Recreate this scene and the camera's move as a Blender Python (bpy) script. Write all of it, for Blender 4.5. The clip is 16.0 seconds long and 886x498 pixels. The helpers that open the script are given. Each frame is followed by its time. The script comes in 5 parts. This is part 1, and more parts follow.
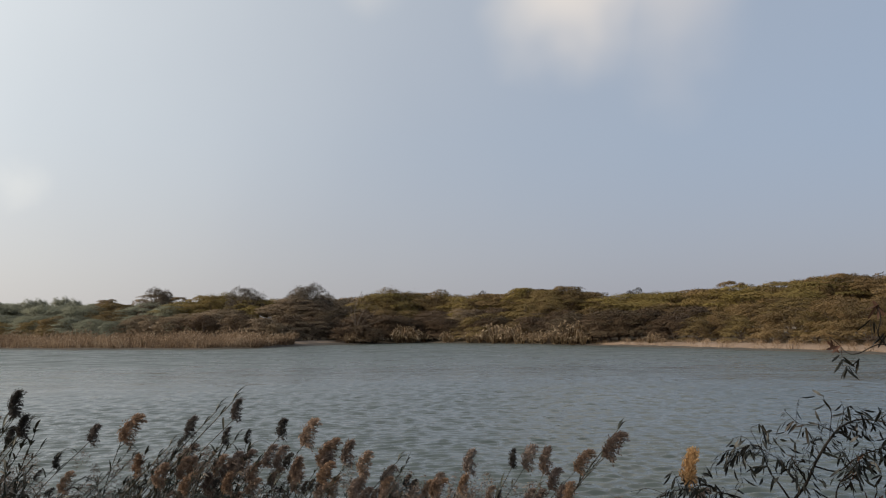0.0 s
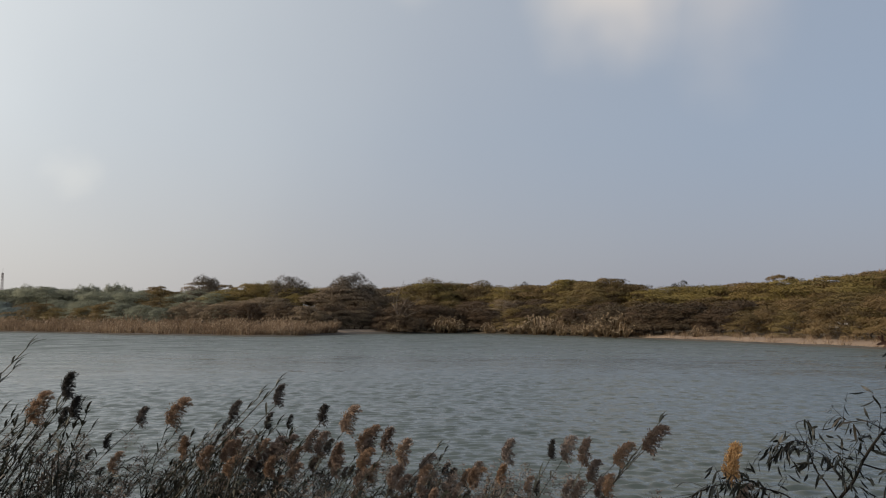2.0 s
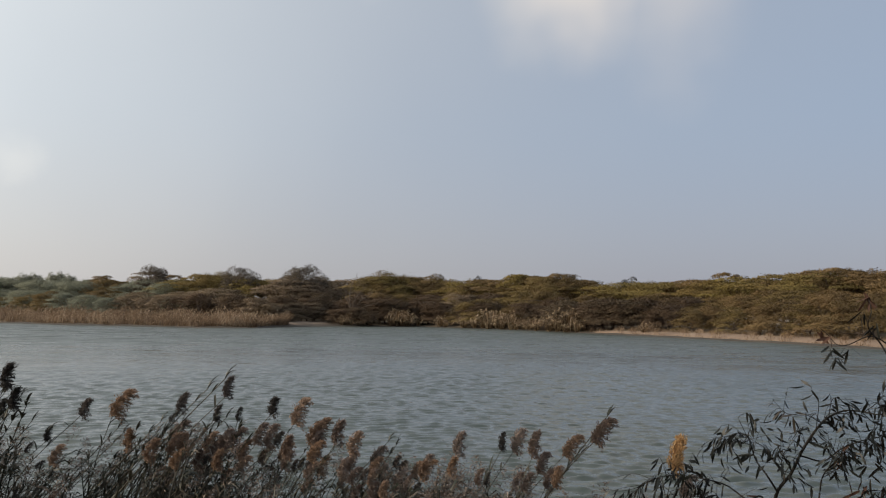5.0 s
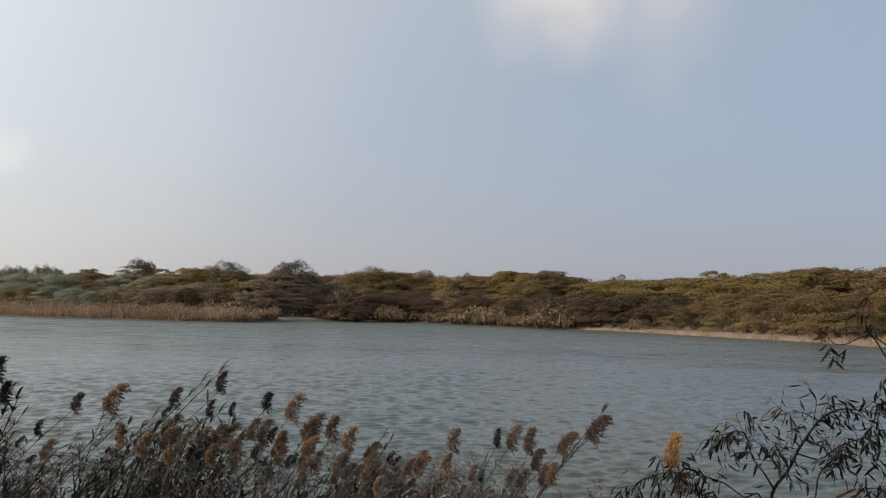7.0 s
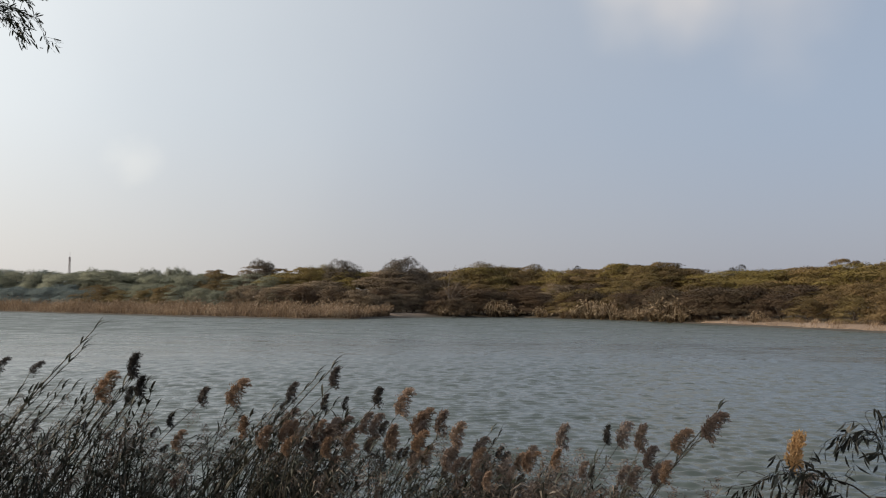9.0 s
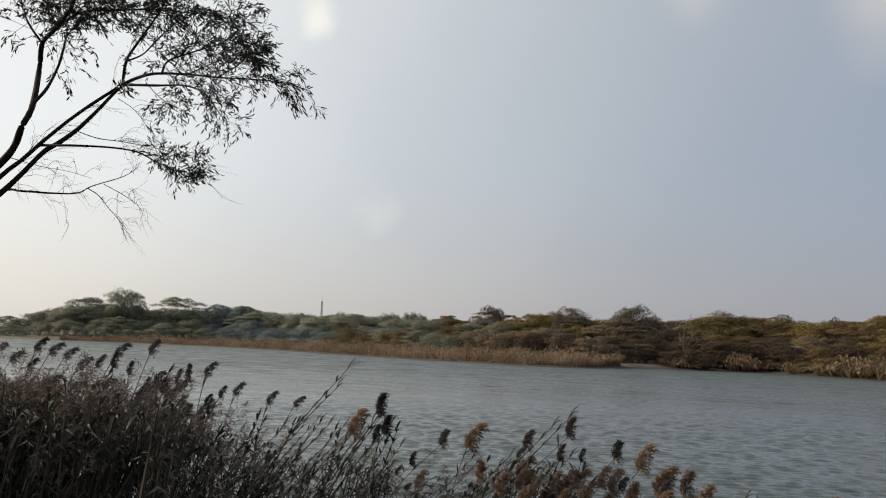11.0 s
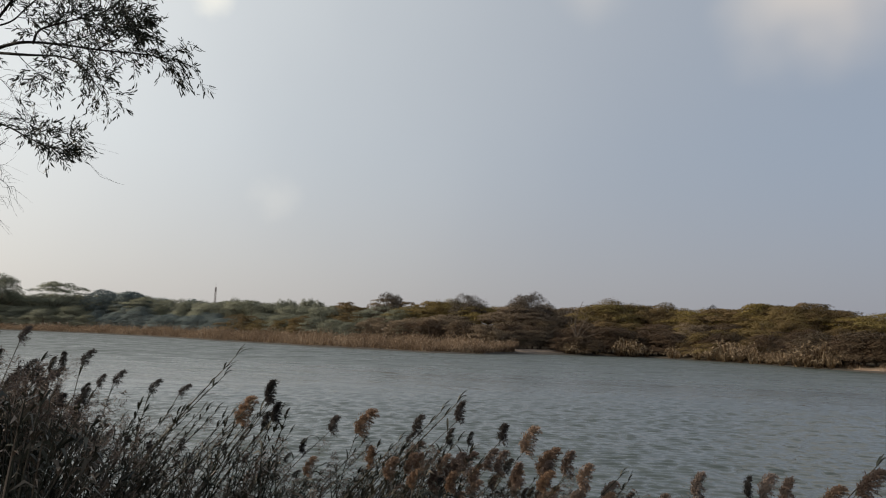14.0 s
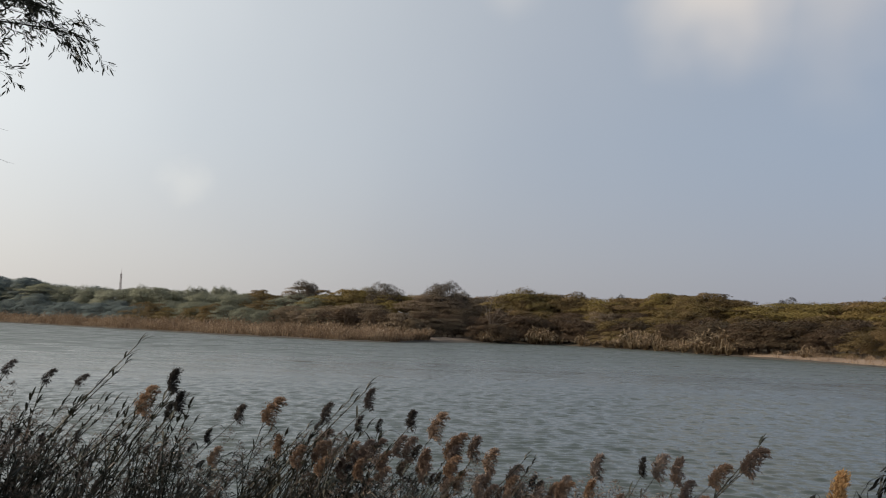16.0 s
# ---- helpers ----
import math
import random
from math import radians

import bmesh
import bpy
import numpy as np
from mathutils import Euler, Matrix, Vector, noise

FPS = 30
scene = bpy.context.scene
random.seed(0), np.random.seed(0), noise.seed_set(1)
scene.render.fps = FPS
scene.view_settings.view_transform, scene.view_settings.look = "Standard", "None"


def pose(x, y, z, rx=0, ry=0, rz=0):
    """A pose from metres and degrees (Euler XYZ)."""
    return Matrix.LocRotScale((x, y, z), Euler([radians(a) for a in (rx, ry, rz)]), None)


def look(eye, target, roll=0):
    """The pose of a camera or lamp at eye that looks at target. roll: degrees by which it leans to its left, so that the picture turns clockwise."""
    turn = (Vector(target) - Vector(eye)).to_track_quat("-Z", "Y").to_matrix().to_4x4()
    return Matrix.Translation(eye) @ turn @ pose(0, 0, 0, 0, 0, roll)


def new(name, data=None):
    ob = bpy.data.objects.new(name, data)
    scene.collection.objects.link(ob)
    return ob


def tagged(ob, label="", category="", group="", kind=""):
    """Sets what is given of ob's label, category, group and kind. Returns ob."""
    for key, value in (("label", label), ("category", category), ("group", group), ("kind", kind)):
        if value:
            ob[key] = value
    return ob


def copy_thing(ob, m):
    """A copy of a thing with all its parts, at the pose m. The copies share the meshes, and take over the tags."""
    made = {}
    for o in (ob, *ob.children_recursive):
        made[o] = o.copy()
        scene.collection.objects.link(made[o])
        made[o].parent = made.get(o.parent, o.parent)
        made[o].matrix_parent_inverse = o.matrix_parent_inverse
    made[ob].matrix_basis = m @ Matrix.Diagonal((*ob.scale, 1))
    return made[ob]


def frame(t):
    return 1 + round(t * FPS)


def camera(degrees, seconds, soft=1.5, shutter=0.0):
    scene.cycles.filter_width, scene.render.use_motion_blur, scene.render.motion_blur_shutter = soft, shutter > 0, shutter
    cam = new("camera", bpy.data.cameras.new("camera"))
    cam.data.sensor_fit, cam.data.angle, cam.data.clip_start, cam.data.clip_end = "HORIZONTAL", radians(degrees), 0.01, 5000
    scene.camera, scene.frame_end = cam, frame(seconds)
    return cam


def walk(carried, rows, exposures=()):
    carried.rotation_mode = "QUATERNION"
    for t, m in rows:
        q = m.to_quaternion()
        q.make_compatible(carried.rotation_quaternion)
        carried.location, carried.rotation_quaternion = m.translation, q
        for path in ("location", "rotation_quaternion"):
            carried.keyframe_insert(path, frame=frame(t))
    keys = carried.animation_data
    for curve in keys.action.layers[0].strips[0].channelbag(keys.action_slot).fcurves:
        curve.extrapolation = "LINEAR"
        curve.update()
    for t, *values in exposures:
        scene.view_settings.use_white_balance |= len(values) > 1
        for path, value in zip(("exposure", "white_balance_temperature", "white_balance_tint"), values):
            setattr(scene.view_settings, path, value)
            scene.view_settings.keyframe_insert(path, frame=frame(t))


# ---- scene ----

# ---------------------------------------------------------------- camera
EYE = 2.5          # metres over the water
cam = camera(62.0, 16.0, soft=1.1)
# seconds, x, y, z over EYE, yaw, pitch, roll
ROWS = [
    (0.0, -0.015, 0.00, 0.018, 0.00, 5.90, 0.60),
    (0.5, -0.020, 0.00, 0.018, 1.52, 6.11, 0.31),
    (1.0, -0.020, 0.00, 0.018, 2.59, 6.29, 0.08),
    (1.5, -0.010, 0.00, 0.015, 3.21, 5.87, -0.10),
    (2.0, 0.000, 0.00, 0.009, 3.22, 5.18, -0.19),
    (2.5, 0.015, 0.00, 0.003, 1.99, 4.37, 0.08),
    (3.0, 0.025, 0.00, 0.003, 0.30, 3.72, 0.36),
    (3.5, 0.030, 0.00, 0.003, -0.43, 3.95, -0.03),
    (4.0, 0.020, 0.00, 0.004, -0.12, 4.38, -0.77),
    (6.5, -0.045, 0.01, 0.006, -1.11, 4.80, -1.00),
    (7.0, -0.060, 0.01, 0.006, -1.29, 4.42, -1.22),
    (7.5, -0.055, 0.01, 0.006, -0.34, 3.54, -0.76),
    (8.0, -0.045, 0.01, 0.006, 1.47, 2.89, -0.24),
    (8.5, -0.020, 0.01, 0.008, 3.80, 2.92, -0.09),
    (9.0, -0.020, 0.01, 0.010, 7.20, 3.91, -0.42),
    (9.5, -0.040, 0.01, 0.010, 11.96, 5.21, -0.59),
    (10.0, -0.060, 0.01, 0.012, 17.20, 6.41, -1.02),
    (10.2, -0.070, 0.01, 0.012, 19.15, 6.72, -1.20),
    (11.2, -0.100, 0.00, 0.012, 25.00, 7.20, -2.10),
    (12.3, -0.100, 0.00, 0.012, 23.65, 7.32, -2.45),
    (12.5, -0.100, 0.00, 0.012, 23.31, 7.31, -2.45),
    (13.0, -0.075, 0.00, 0.010, 21.86, 7.33, -2.32),
    (13.5, -0.045, 0.00, 0.009, 19.18, 7.07, -2.09),
    (14.0, -0.030, 0.01, 0.008, 16.87, 6.45, -1.95),
    (14.5, -0.015, 0.01, 0.006, 15.19, 5.84, -2.15),
    (15.0, 0.000, 0.01, 0.005, 13.88, 5.69, -2.48),
    (15.5, 0.015, 0.01, 0.004, 12.24, 5.77, -2.48),
    (16.0, 0.030, 0.01, 0.002, 10.40, 5.78, -1.96),
]
# the film's own exposure, in stops
EXPOSURES = [(0.0, 0.05), (0.5, -0.08), (1.5, -0.09), (4.0, 0.0), (7.0, 0.13), (9.0, 0.10), (9.5, -0.06), (10.0, -0.03), (12.5, -0.22), (13.5, -0.22), (14.5, -0.14), (15.0, -0.18), (15.5, -0.15), (16.0, -0.05)]
walk(cam, [(t, pose(x, y, EYE + z, 90 + pitch, roll, yaw)) for t, x, y, z, yaw, pitch, roll in ROWS], EXPOSURES)

# ---------------------------------------------------------------- light
SUN_AZ, SUN_EL = 100.0, 27.0        # degrees to the left of straight ahead, degrees up


def toward(az, el):
    """Unit vector; az in degrees to the left of +y, el in degrees up."""
    a, e = radians(az), radians(el)
    return Vector((-math.sin(a) * math.cos(e), math.cos(a) * math.cos(e), math.sin(e)))


def node(tree, kind, *links, **values):
    """A node; links: (input, socket) pairs; values: attributes."""
    n = tree.nodes.new(kind)
    for key, value in values.items():
        setattr(n, key, value)
    for where, what in links:
        if isinstance(what, bpy.types.NodeSocket):
            tree.links.new(what, n.inputs[where])
        else:
            n.inputs[where].default_value = what
    return n


def ramp(tree, fac, *stops, soft=False):
    n = tree.nodes.new("ShaderNodeValToRGB")
    n.color_ramp.interpolation = "B_SPLINE" if soft else "LINEAR"
    while len(n.color_ramp.elements) < len(stops):
        n.color_ramp.elements.new(0.5)
    for e, (p, c) in zip(n.color_ramp.elements, stops):
        e.position, e.color = p, (*c, 1)
    tree.links.new(fac, n.inputs["Fac"])
    return n.outputs["Color"]


def mixed(t, fac, a, b, blend="MIX"):
    n = node(t, "ShaderNodeMix", data_type="RGBA", blend_type=blend)
    for where, what in ((0, fac), (6, a), (7, b)):
        if isinstance(what, bpy.types.NodeSocket):
            t.links.new(what, n.inputs[where])
        else:
            n.inputs[where].default_value = what if where == 0 else (*what, 1)
    return n.outputs[2]


SKY_STRENGTH = 0.1
HAZE_GAIN = 10.5
world = bpy.data.worlds.new("sky")
scene.world = world
world.use_nodes = True
wt = world.node_tree
wt.nodes.clear()
sky = node(wt, "ShaderNodeTexSky", sky_type="NISHITA", sun_disc=False, sun_elevation=radians(SUN_EL),
           sun_rotation=radians(-SUN_AZ), altitude=200.0, air_density=1.0, dust_density=4.0, ozone_density=2.0)
coord = node(wt, "ShaderNodeTexCoord").outputs["Generated"]
wisps = node(wt, "ShaderNodeTexNoise", ("Vector", coord), ("Scale", 4.5), ("Detail", 3.0), ("Roughness", 0.45)).outputs["Fac"]
fine_wisps = node(wt, "ShaderNodeTexNoise", ("Vector", coord), ("Scale", 22.0), ("Detail", 3.0), ("Roughness", 0.5)).outputs["Fac"]


def cloud(az, el, size, gain):
    """A soft cloud round one direction, frayed by the wisps."""
    c = node(wt, "ShaderNodeVectorMath", (0, coord), (1, tuple(toward(az, el))), operation="DISTANCE").outputs["Value"]
    push = node(wt, "ShaderNodeMath", (0, wisps if size > 0.06 else fine_wisps), (1, 0.5), operation="SUBTRACT").outputs["Value"]
    fray = node(wt, "ShaderNodeMath", (0, push), (1, (-1.8 if size > 0.06 else -1.1) * size), (2, c), operation="MULTIPLY_ADD").outputs["Value"]
    return node(wt, "ShaderNodeMapRange", ("Value", fray), ("From Min", size), ("From Max", 0.0),
                ("To Min", 0.0), ("To Max", gain), interpolation_type="SMOOTHSTEP").outputs["Result"]


total = None
for one in (cloud(-12.0, 25.8, 0.15, 0.95), cloud(-18, 25, 0.15, 0.55), cloud(6.0, 26.3, 0.075, 0.65), cloud(35.9, 23.6, 0.034, 0.85),
            cloud(30.2, 9.7, 0.04, 0.22), cloud(-22, 36, 0.30, 0.7), cloud(60, 40, 0.35, 0.8)):
    total = one if total is None else node(wt, "ShaderNodeMath", (0, total), (1, one), operation="MAXIMUM").outputs["Value"]
# haze: brighter and warmer toward the sun, greyer low down
up = node(wt, "ShaderNodeSeparateXYZ", ("Vector", coord)).outputs["Z"]
sunward = node(wt, "ShaderNodeVectorMath", (0, coord), (1, tuple(toward(SUN_AZ, SUN_EL))), operation="DOT_PRODUCT").outputs["Value"]
streaks = node(wt, "ShaderNodeTexNoise", ("Vector", coord), ("Scale", 2.6), ("Detail", 3.0)).outputs["Fac"]
sunward = node(wt, "ShaderNodeMath", (0, node(wt, "ShaderNodeMath", (0, streaks), (1, 0.5), operation="SUBTRACT").outputs["Value"]), (1, 0.15), (2, sunward), operation="MULTIPLY_ADD").outputs["Value"]
along = node(wt, "ShaderNodeMapRange", ("Value", sunward), ("From Min", -0.5), ("From Max", 1.0)).outputs["Result"]
haze = ramp(wt, along, (0.0, (0.335, 0.405, 0.518)), (0.22, (0.388, 0.443, 0.528)), (0.40, (0.473, 0.514, 0.572)), (0.60, (0.67, 0.71, 0.735)), (0.74, (0.96, 0.985, 0.97)), (1.0, (1.1, 1.1, 1.05)), soft=True)
low = node(wt, "ShaderNodeMapRange", ("Value", up), ("From Min", 0.0), ("From Max", 0.26), ("To Min", 0.8), ("To Max", 0.0), interpolation_type="SMOOTHSTEP").outputs["Result"]
haze_low = ramp(wt, along, (0.0, (0.350, 0.348, 0.402)), (0.35, (0.456, 0.438, 0.450)), (0.65, (0.732, 0.688, 0.650)), (1.0, (1.08, 1.02, 0.93)), soft=True)
haze = mixed(wt, low, haze, haze_low)
haze = node(wt, "ShaderNodeVectorMath", (0, haze), (1, (HAZE_GAIN,) * 3), operation="MULTIPLY").outputs["Vector"]
hazed = mixed(wt, 0.8, sky.outputs["Color"], haze)
lit = ramp(wt, along, (0.15, (0.67, 0.61, 0.565)), (0.45, (0.74, 0.70, 0.65)), (0.65, (0.90, 0.89, 0.82)), (1.0, (1.15, 1.12, 1.05)))
lit = node(wt, "ShaderNodeVectorMath", (0, lit), (1, (HAZE_GAIN * 1.05,) * 3), operation="MULTIPLY").outputs["Vector"]
clouded = mixed(wt, total, hazed, lit)
back = node(wt, "ShaderNodeBackground", ("Color", clouded), ("Strength", SKY_STRENGTH))
node(wt, "ShaderNodeOutputWorld", ("Surface", back.outputs["Background"]))

sun = new("sun", bpy.data.lights.new("sun", "SUN"))
sun.data.energy, sun.data.angle, sun.data.color = 3.6, radians(1.5), (1.0, 0.86, 0.68)
sun.matrix_world = look(tuple(toward(SUN_AZ, SUN_EL) * 50), (0, 0, 0))

# ---------------------------------------------------------------- materials


def material(name):
    m = bpy.data.materials.new(name)
    m.use_nodes = True
    m.node_tree.nodes.clear()
    return m, m.node_tree


def finish(t, shader):
    node(t, "ShaderNodeOutputMaterial", ("Surface", shader))


def noise_fac(t, scale, detail=4.0, vector=None, rough=0.55):
    n = node(t, "ShaderNodeTexNoise", ("Scale", scale), ("Detail", detail), ("Roughness", rough))
    if vector is not None:
        t.links.new(vector, n.inputs["Vector"])
    return n.outputs["Fac"]


def plant(name, colours, through_light=0.3, rough=0.6, island=0.45):
    """Leaf-like surface: a colour per object, a shade per leaf, fine mottling, some light let through."""
    m, t = material(name)
    pick = node(t, "ShaderNodeObjectInfo").outputs["Random"]
    n = len(colours)
    base = ramp(t, pick, *[(i / max(1, n - 1), c) for i, c in enumerate(colours)])
    leaf = node(t, "ShaderNodeNewGeometry").outputs["Random Per Island"]
    shade = node(t, "ShaderNodeMapRange", ("Value", leaf), ("To Min", 1 - island), ("To Max", 1 + island)).outputs["Result"]
    obj = node(t, "ShaderNodeTexCoord").outputs["Object"]
    mott = node(t, "ShaderNodeMapRange", ("Value", noise_fac(t, 3.0, 3.0, obj)), ("From Min", 0.3), ("From Max", 0.7), ("To Min", 0.75), ("To Max", 1.25)).outputs["Result"]
    k = node(t, "ShaderNodeMath", (0, shade), (1, mott), operation="MULTIPLY").outputs["Value"]
    col = node(t, "ShaderNodeVectorMath", (0, base), operation="SCALE")
    t.links.new(k, col.inputs["Scale"])
    col = col.outputs["Vector"]
    p = node(t, "ShaderNodeBsdfPrincipled", ("Base Color", col), ("Roughness", rough))
    p.inputs["Specular IOR Level"].default_value = 0.25
    if not through_light:
        finish(t, p.outputs["BSDF"])
        return m
    tr = node(t, "ShaderNodeBsdfTranslucent", ("Color", col))
    mix = node(t, "ShaderNodeMixShader", (0, through_light), (1, p.outputs["BSDF"]), (2, tr.outputs["BSDF"]))
    finish(t, mix.outputs["Shader"])
    return m


def litter(name, stops, through_light=0.2, patchy=2.2, gloss=0.6):
    """Dry and green leaves mixed: each piece takes its own colour."""
    m, t = material(name)
    leaf = node(t, "ShaderNodeNewGeometry").outputs["Random Per Island"]
    obj = node(t, "ShaderNodeTexCoord").outputs["Object"]
    patch = node(t, "ShaderNodeMath", (0, noise_fac(t, patchy, 3.0, obj)), (1, 1.3), (2, -0.65), operation="MULTIPLY_ADD").outputs["Value"]
    f = node(t, "ShaderNodeMath", (0, leaf), (1, patch), operation="ADD", use_clamp=True).outputs["Value"]
    col = ramp(t, f, *stops)
    p = node(t, "ShaderNodeBsdfPrincipled", ("Base Color", col), ("Roughness", gloss))
    p.inputs["Specular IOR Level"].default_value = 0.4
    tr = node(t, "ShaderNodeBsdfTranslucent", ("Color", col))
    finish(t, node(t, "ShaderNodeMixShader", (0, through_light), (1, p.outputs["BSDF"]), (2, tr.outputs["BSDF"])).outputs["Shader"])
    return m


def bark(name, dark, light, scale=14.0):
    m, t = material(name)
    obj = node(t, "ShaderNodeTexCoord").outputs["Object"]
    st = node(t, "ShaderNodeMapping", ("Vector", obj), ("Scale", (1.0, 1.0, 0.25))).outputs["Vector"]
    f = noise_fac(t, scale, 5.0, st)
    col = ramp(t, f, (0.3, dark), (0.7, light))
    b = node(t, "ShaderNodeBump", ("Height", f), ("Strength", 0.5), ("Distance", 0.01)).outputs["Normal"]
    p = node(t, "ShaderNodeBsdfPrincipled", ("Base Color", col), ("Roughness", 0.85), ("Normal", b), ("Specular IOR Level", 0.15))
    finish(t, p.outputs["BSDF"])
    return m


def ground_like(name, stops, coarse, fine, bump=0.03):
    m, t = material(name)
    obj = node(t, "ShaderNodeTexCoord").outputs["Object"]
    big, small = noise_fac(t, coarse, 5.0, obj), noise_fac(t, fine, 6.0, obj, 0.65)
    f = node(t, "ShaderNodeMath", (0, big), (1, 0.6), (2, node(t, "ShaderNodeMath", (0, small), (1, 0.4), operation="MULTIPLY").outputs["Value"]), operation="MULTIPLY_ADD").outputs["Value"]
    col = ramp(t, f, *stops)
    b = node(t, "ShaderNodeBump", ("Height", small), ("Strength", 0.7), ("Distance", bump)).outputs["Normal"]
    p = node(t, "ShaderNodeBsdfPrincipled", ("Base Color", col), ("Roughness", 0.92), ("Normal", b))
    finish(t, p.outputs["BSDF"])
    return m


def water_like():
    m, t = material("lake_water")
    obj = node(t, "ShaderNodeTexCoord").outputs["Object"]
    v = node(t, "ShaderNodeMapping", ("Vector", obj), ("Rotation", (0, 0, radians(-7))), ("Scale", (0.55, 2.2, 1.0))).outputs["Vector"]
    ripple = noise_fac(t, 3.2, 3.0, v, 0.6)
    gusts = noise_fac(t, 0.05, 4.0, node(t, "ShaderNodeMapping", ("Vector", obj), ("Scale", (0.35, 2.6, 1.0))).outputs["Vector"], 0.6)
    calm = node(t, "ShaderNodeMapRange", ("Value", gusts), ("From Min", 0.35), ("From Max", 0.65), ("To Min", 0.8), ("To Max", 1.1)).outputs["Result"]
    col = ramp(t, gusts, (0.35, (0.048, 0.061, 0.057)), (0.65, (0.060, 0.073, 0.068)))
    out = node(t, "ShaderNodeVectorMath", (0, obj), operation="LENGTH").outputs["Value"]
    chop = noise_fac(t, 1.0, 2.0, node(t, "ShaderNodeMapping", ("Vector", obj), ("Rotation", (0, 0, radians(-5))), ("Scale", (0.22, 0.85, 1.0))).outputs["Vector"], 0.55)
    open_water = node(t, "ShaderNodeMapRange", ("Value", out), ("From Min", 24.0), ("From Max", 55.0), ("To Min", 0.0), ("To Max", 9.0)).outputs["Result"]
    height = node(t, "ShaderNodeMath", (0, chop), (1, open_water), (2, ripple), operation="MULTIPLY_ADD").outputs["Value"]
    b = node(t, "ShaderNodeBump", ("Height", height), ("Strength", calm), ("Distance", 0.012)).outputs["Normal"]
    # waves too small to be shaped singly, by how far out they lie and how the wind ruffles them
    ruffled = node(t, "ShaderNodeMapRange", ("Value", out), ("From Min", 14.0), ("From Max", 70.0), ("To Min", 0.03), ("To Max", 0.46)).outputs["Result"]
    paws = noise_fac(t, 1.0, 4.0, node(t, "ShaderNodeMapping", ("Vector", obj), ("Rotation", (0, 0, radians(-6))), ("Scale", (0.30, 0.60, 1.0))).outputs["Vector"], 0.65)
    paws = node(t, "ShaderNodeMapRange", ("Value", paws), ("From Min", 0.36), ("From Max", 0.64), ("To Min", 0.55), ("To Max", 1.45)).outputs["Result"]
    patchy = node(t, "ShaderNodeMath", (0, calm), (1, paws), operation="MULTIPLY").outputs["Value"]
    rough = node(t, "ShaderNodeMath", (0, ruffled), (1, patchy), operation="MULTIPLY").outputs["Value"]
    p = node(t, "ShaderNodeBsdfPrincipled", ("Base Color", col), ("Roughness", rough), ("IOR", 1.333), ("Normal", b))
    finish(t, p.outputs["BSDF"])
    return m


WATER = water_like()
GROUND = ground_like("dry_ground", [(0.30, (0.06, 0.048, 0.032)), (0.5, (0.11, 0.085, 0.055)), (0.7, (0.18, 0.14, 0.09))], 0.12, 3.0)
SAND = ground_like("pale_sand", [(0.30, (0.125, 0.086, 0.060)), (0.5, (0.195, 0.138, 0.098)), (0.7, (0.275, 0.205, 0.150))], 0.25, 5.0, 0.05)
FLAT = ground_like("dry_flat", [(0.30, (0.085, 0.062, 0.046)), (0.5, (0.14, 0.102, 0.074)), (0.7, (0.19, 0.142, 0.104))], 0.3, 5.0, 0.05)
MUD = ground_like("wet_mud", [(0.30, (0.022, 0.019, 0.016)), (0.5, (0.042, 0.035, 0.028)), (0.7, (0.075, 0.06, 0.045))], 0.4, 6.0, 0.04)
FOLIAGE = plant("thorn_tree_foliage", [(0.145, 0.101, 0.043), (0.164, 0.120, 0.046), (0.137, 0.096, 0.042), (0.152, 0.103, 0.048)], 0.3, 0.6, 0.15)
FOLIAGE_YELLOW = plant("yellow_green_foliage", [(0.171, 0.127, 0.042), (0.189, 0.142, 0.044), (0.161, 0.125, 0.042), (0.179, 0.127, 0.045)], 0.3, 0.6, 0.15)
FOLIAGE_TAN = plant("tan_olive_foliage", [(0.173, 0.115, 0.053), (0.188, 0.127, 0.056), (0.160, 0.107, 0.050)], 0.3, 0.6, 0.15)
FOLIAGE_BROWN = plant("leafless_thorn_twigs", [(0.159, 0.116, 0.077), (0.186, 0.139, 0.090), (0.170, 0.127, 0.081)], 0.15, 0.6, 0.15)
FOLIAGE_BARE = plant("bare_crown_twigs", [(0.092, 0.074, 0.056), (0.108, 0.086, 0.064)], 0.15, 0.6, 0.15)
FOLIAGE_DARK = plant("dark_tree_foliage", [(0.055, 0.046, 0.034), (0.062, 0.052, 0.038)], 0.15, 0.6, 0.15)
# darker copy of the brown twigs: shade low in the thicket put into colour
FOLIAGE_SHADE = plant("shade_toned_thorn_twigs", [(0.078, 0.052, 0.032), (0.096, 0.063, 0.038), (0.080, 0.059, 0.036)], 0.15, 0.6, 0.15)
# distance haze, and shadow in the blue, is put into these leaf colours
FOLIAGE_HAZY_GREEN = plant("haze_tinted_green_foliage", [(0.215, 0.229, 0.176), (0.226, 0.235, 0.174), (0.220, 0.225, 0.158)], 0.5, 0.6, 0.12)
FOLIAGE_HAZY_BLUE = plant("haze_tinted_blue_foliage", [(0.145, 0.181, 0.183), (0.158, 0.192, 0.187)], 0.5, 0.6, 0.12)
FAR_BARK = bark("grey_brown_bark", (0.06, 0.045, 0.035), (0.16, 0.125, 0.10), 3.0)
DEAD_BARK = bark("weathered_deadwood", (0.085, 0.066, 0.052), (0.17, 0.138, 0.112), 3.0)
# near black: the silhouette look of the branches is put into the base colour
SILHOUETTE_BARK = bark("silhouette_twig_bark", (0.007, 0.006, 0.005), (0.020, 0.017, 0.014), 25.0)
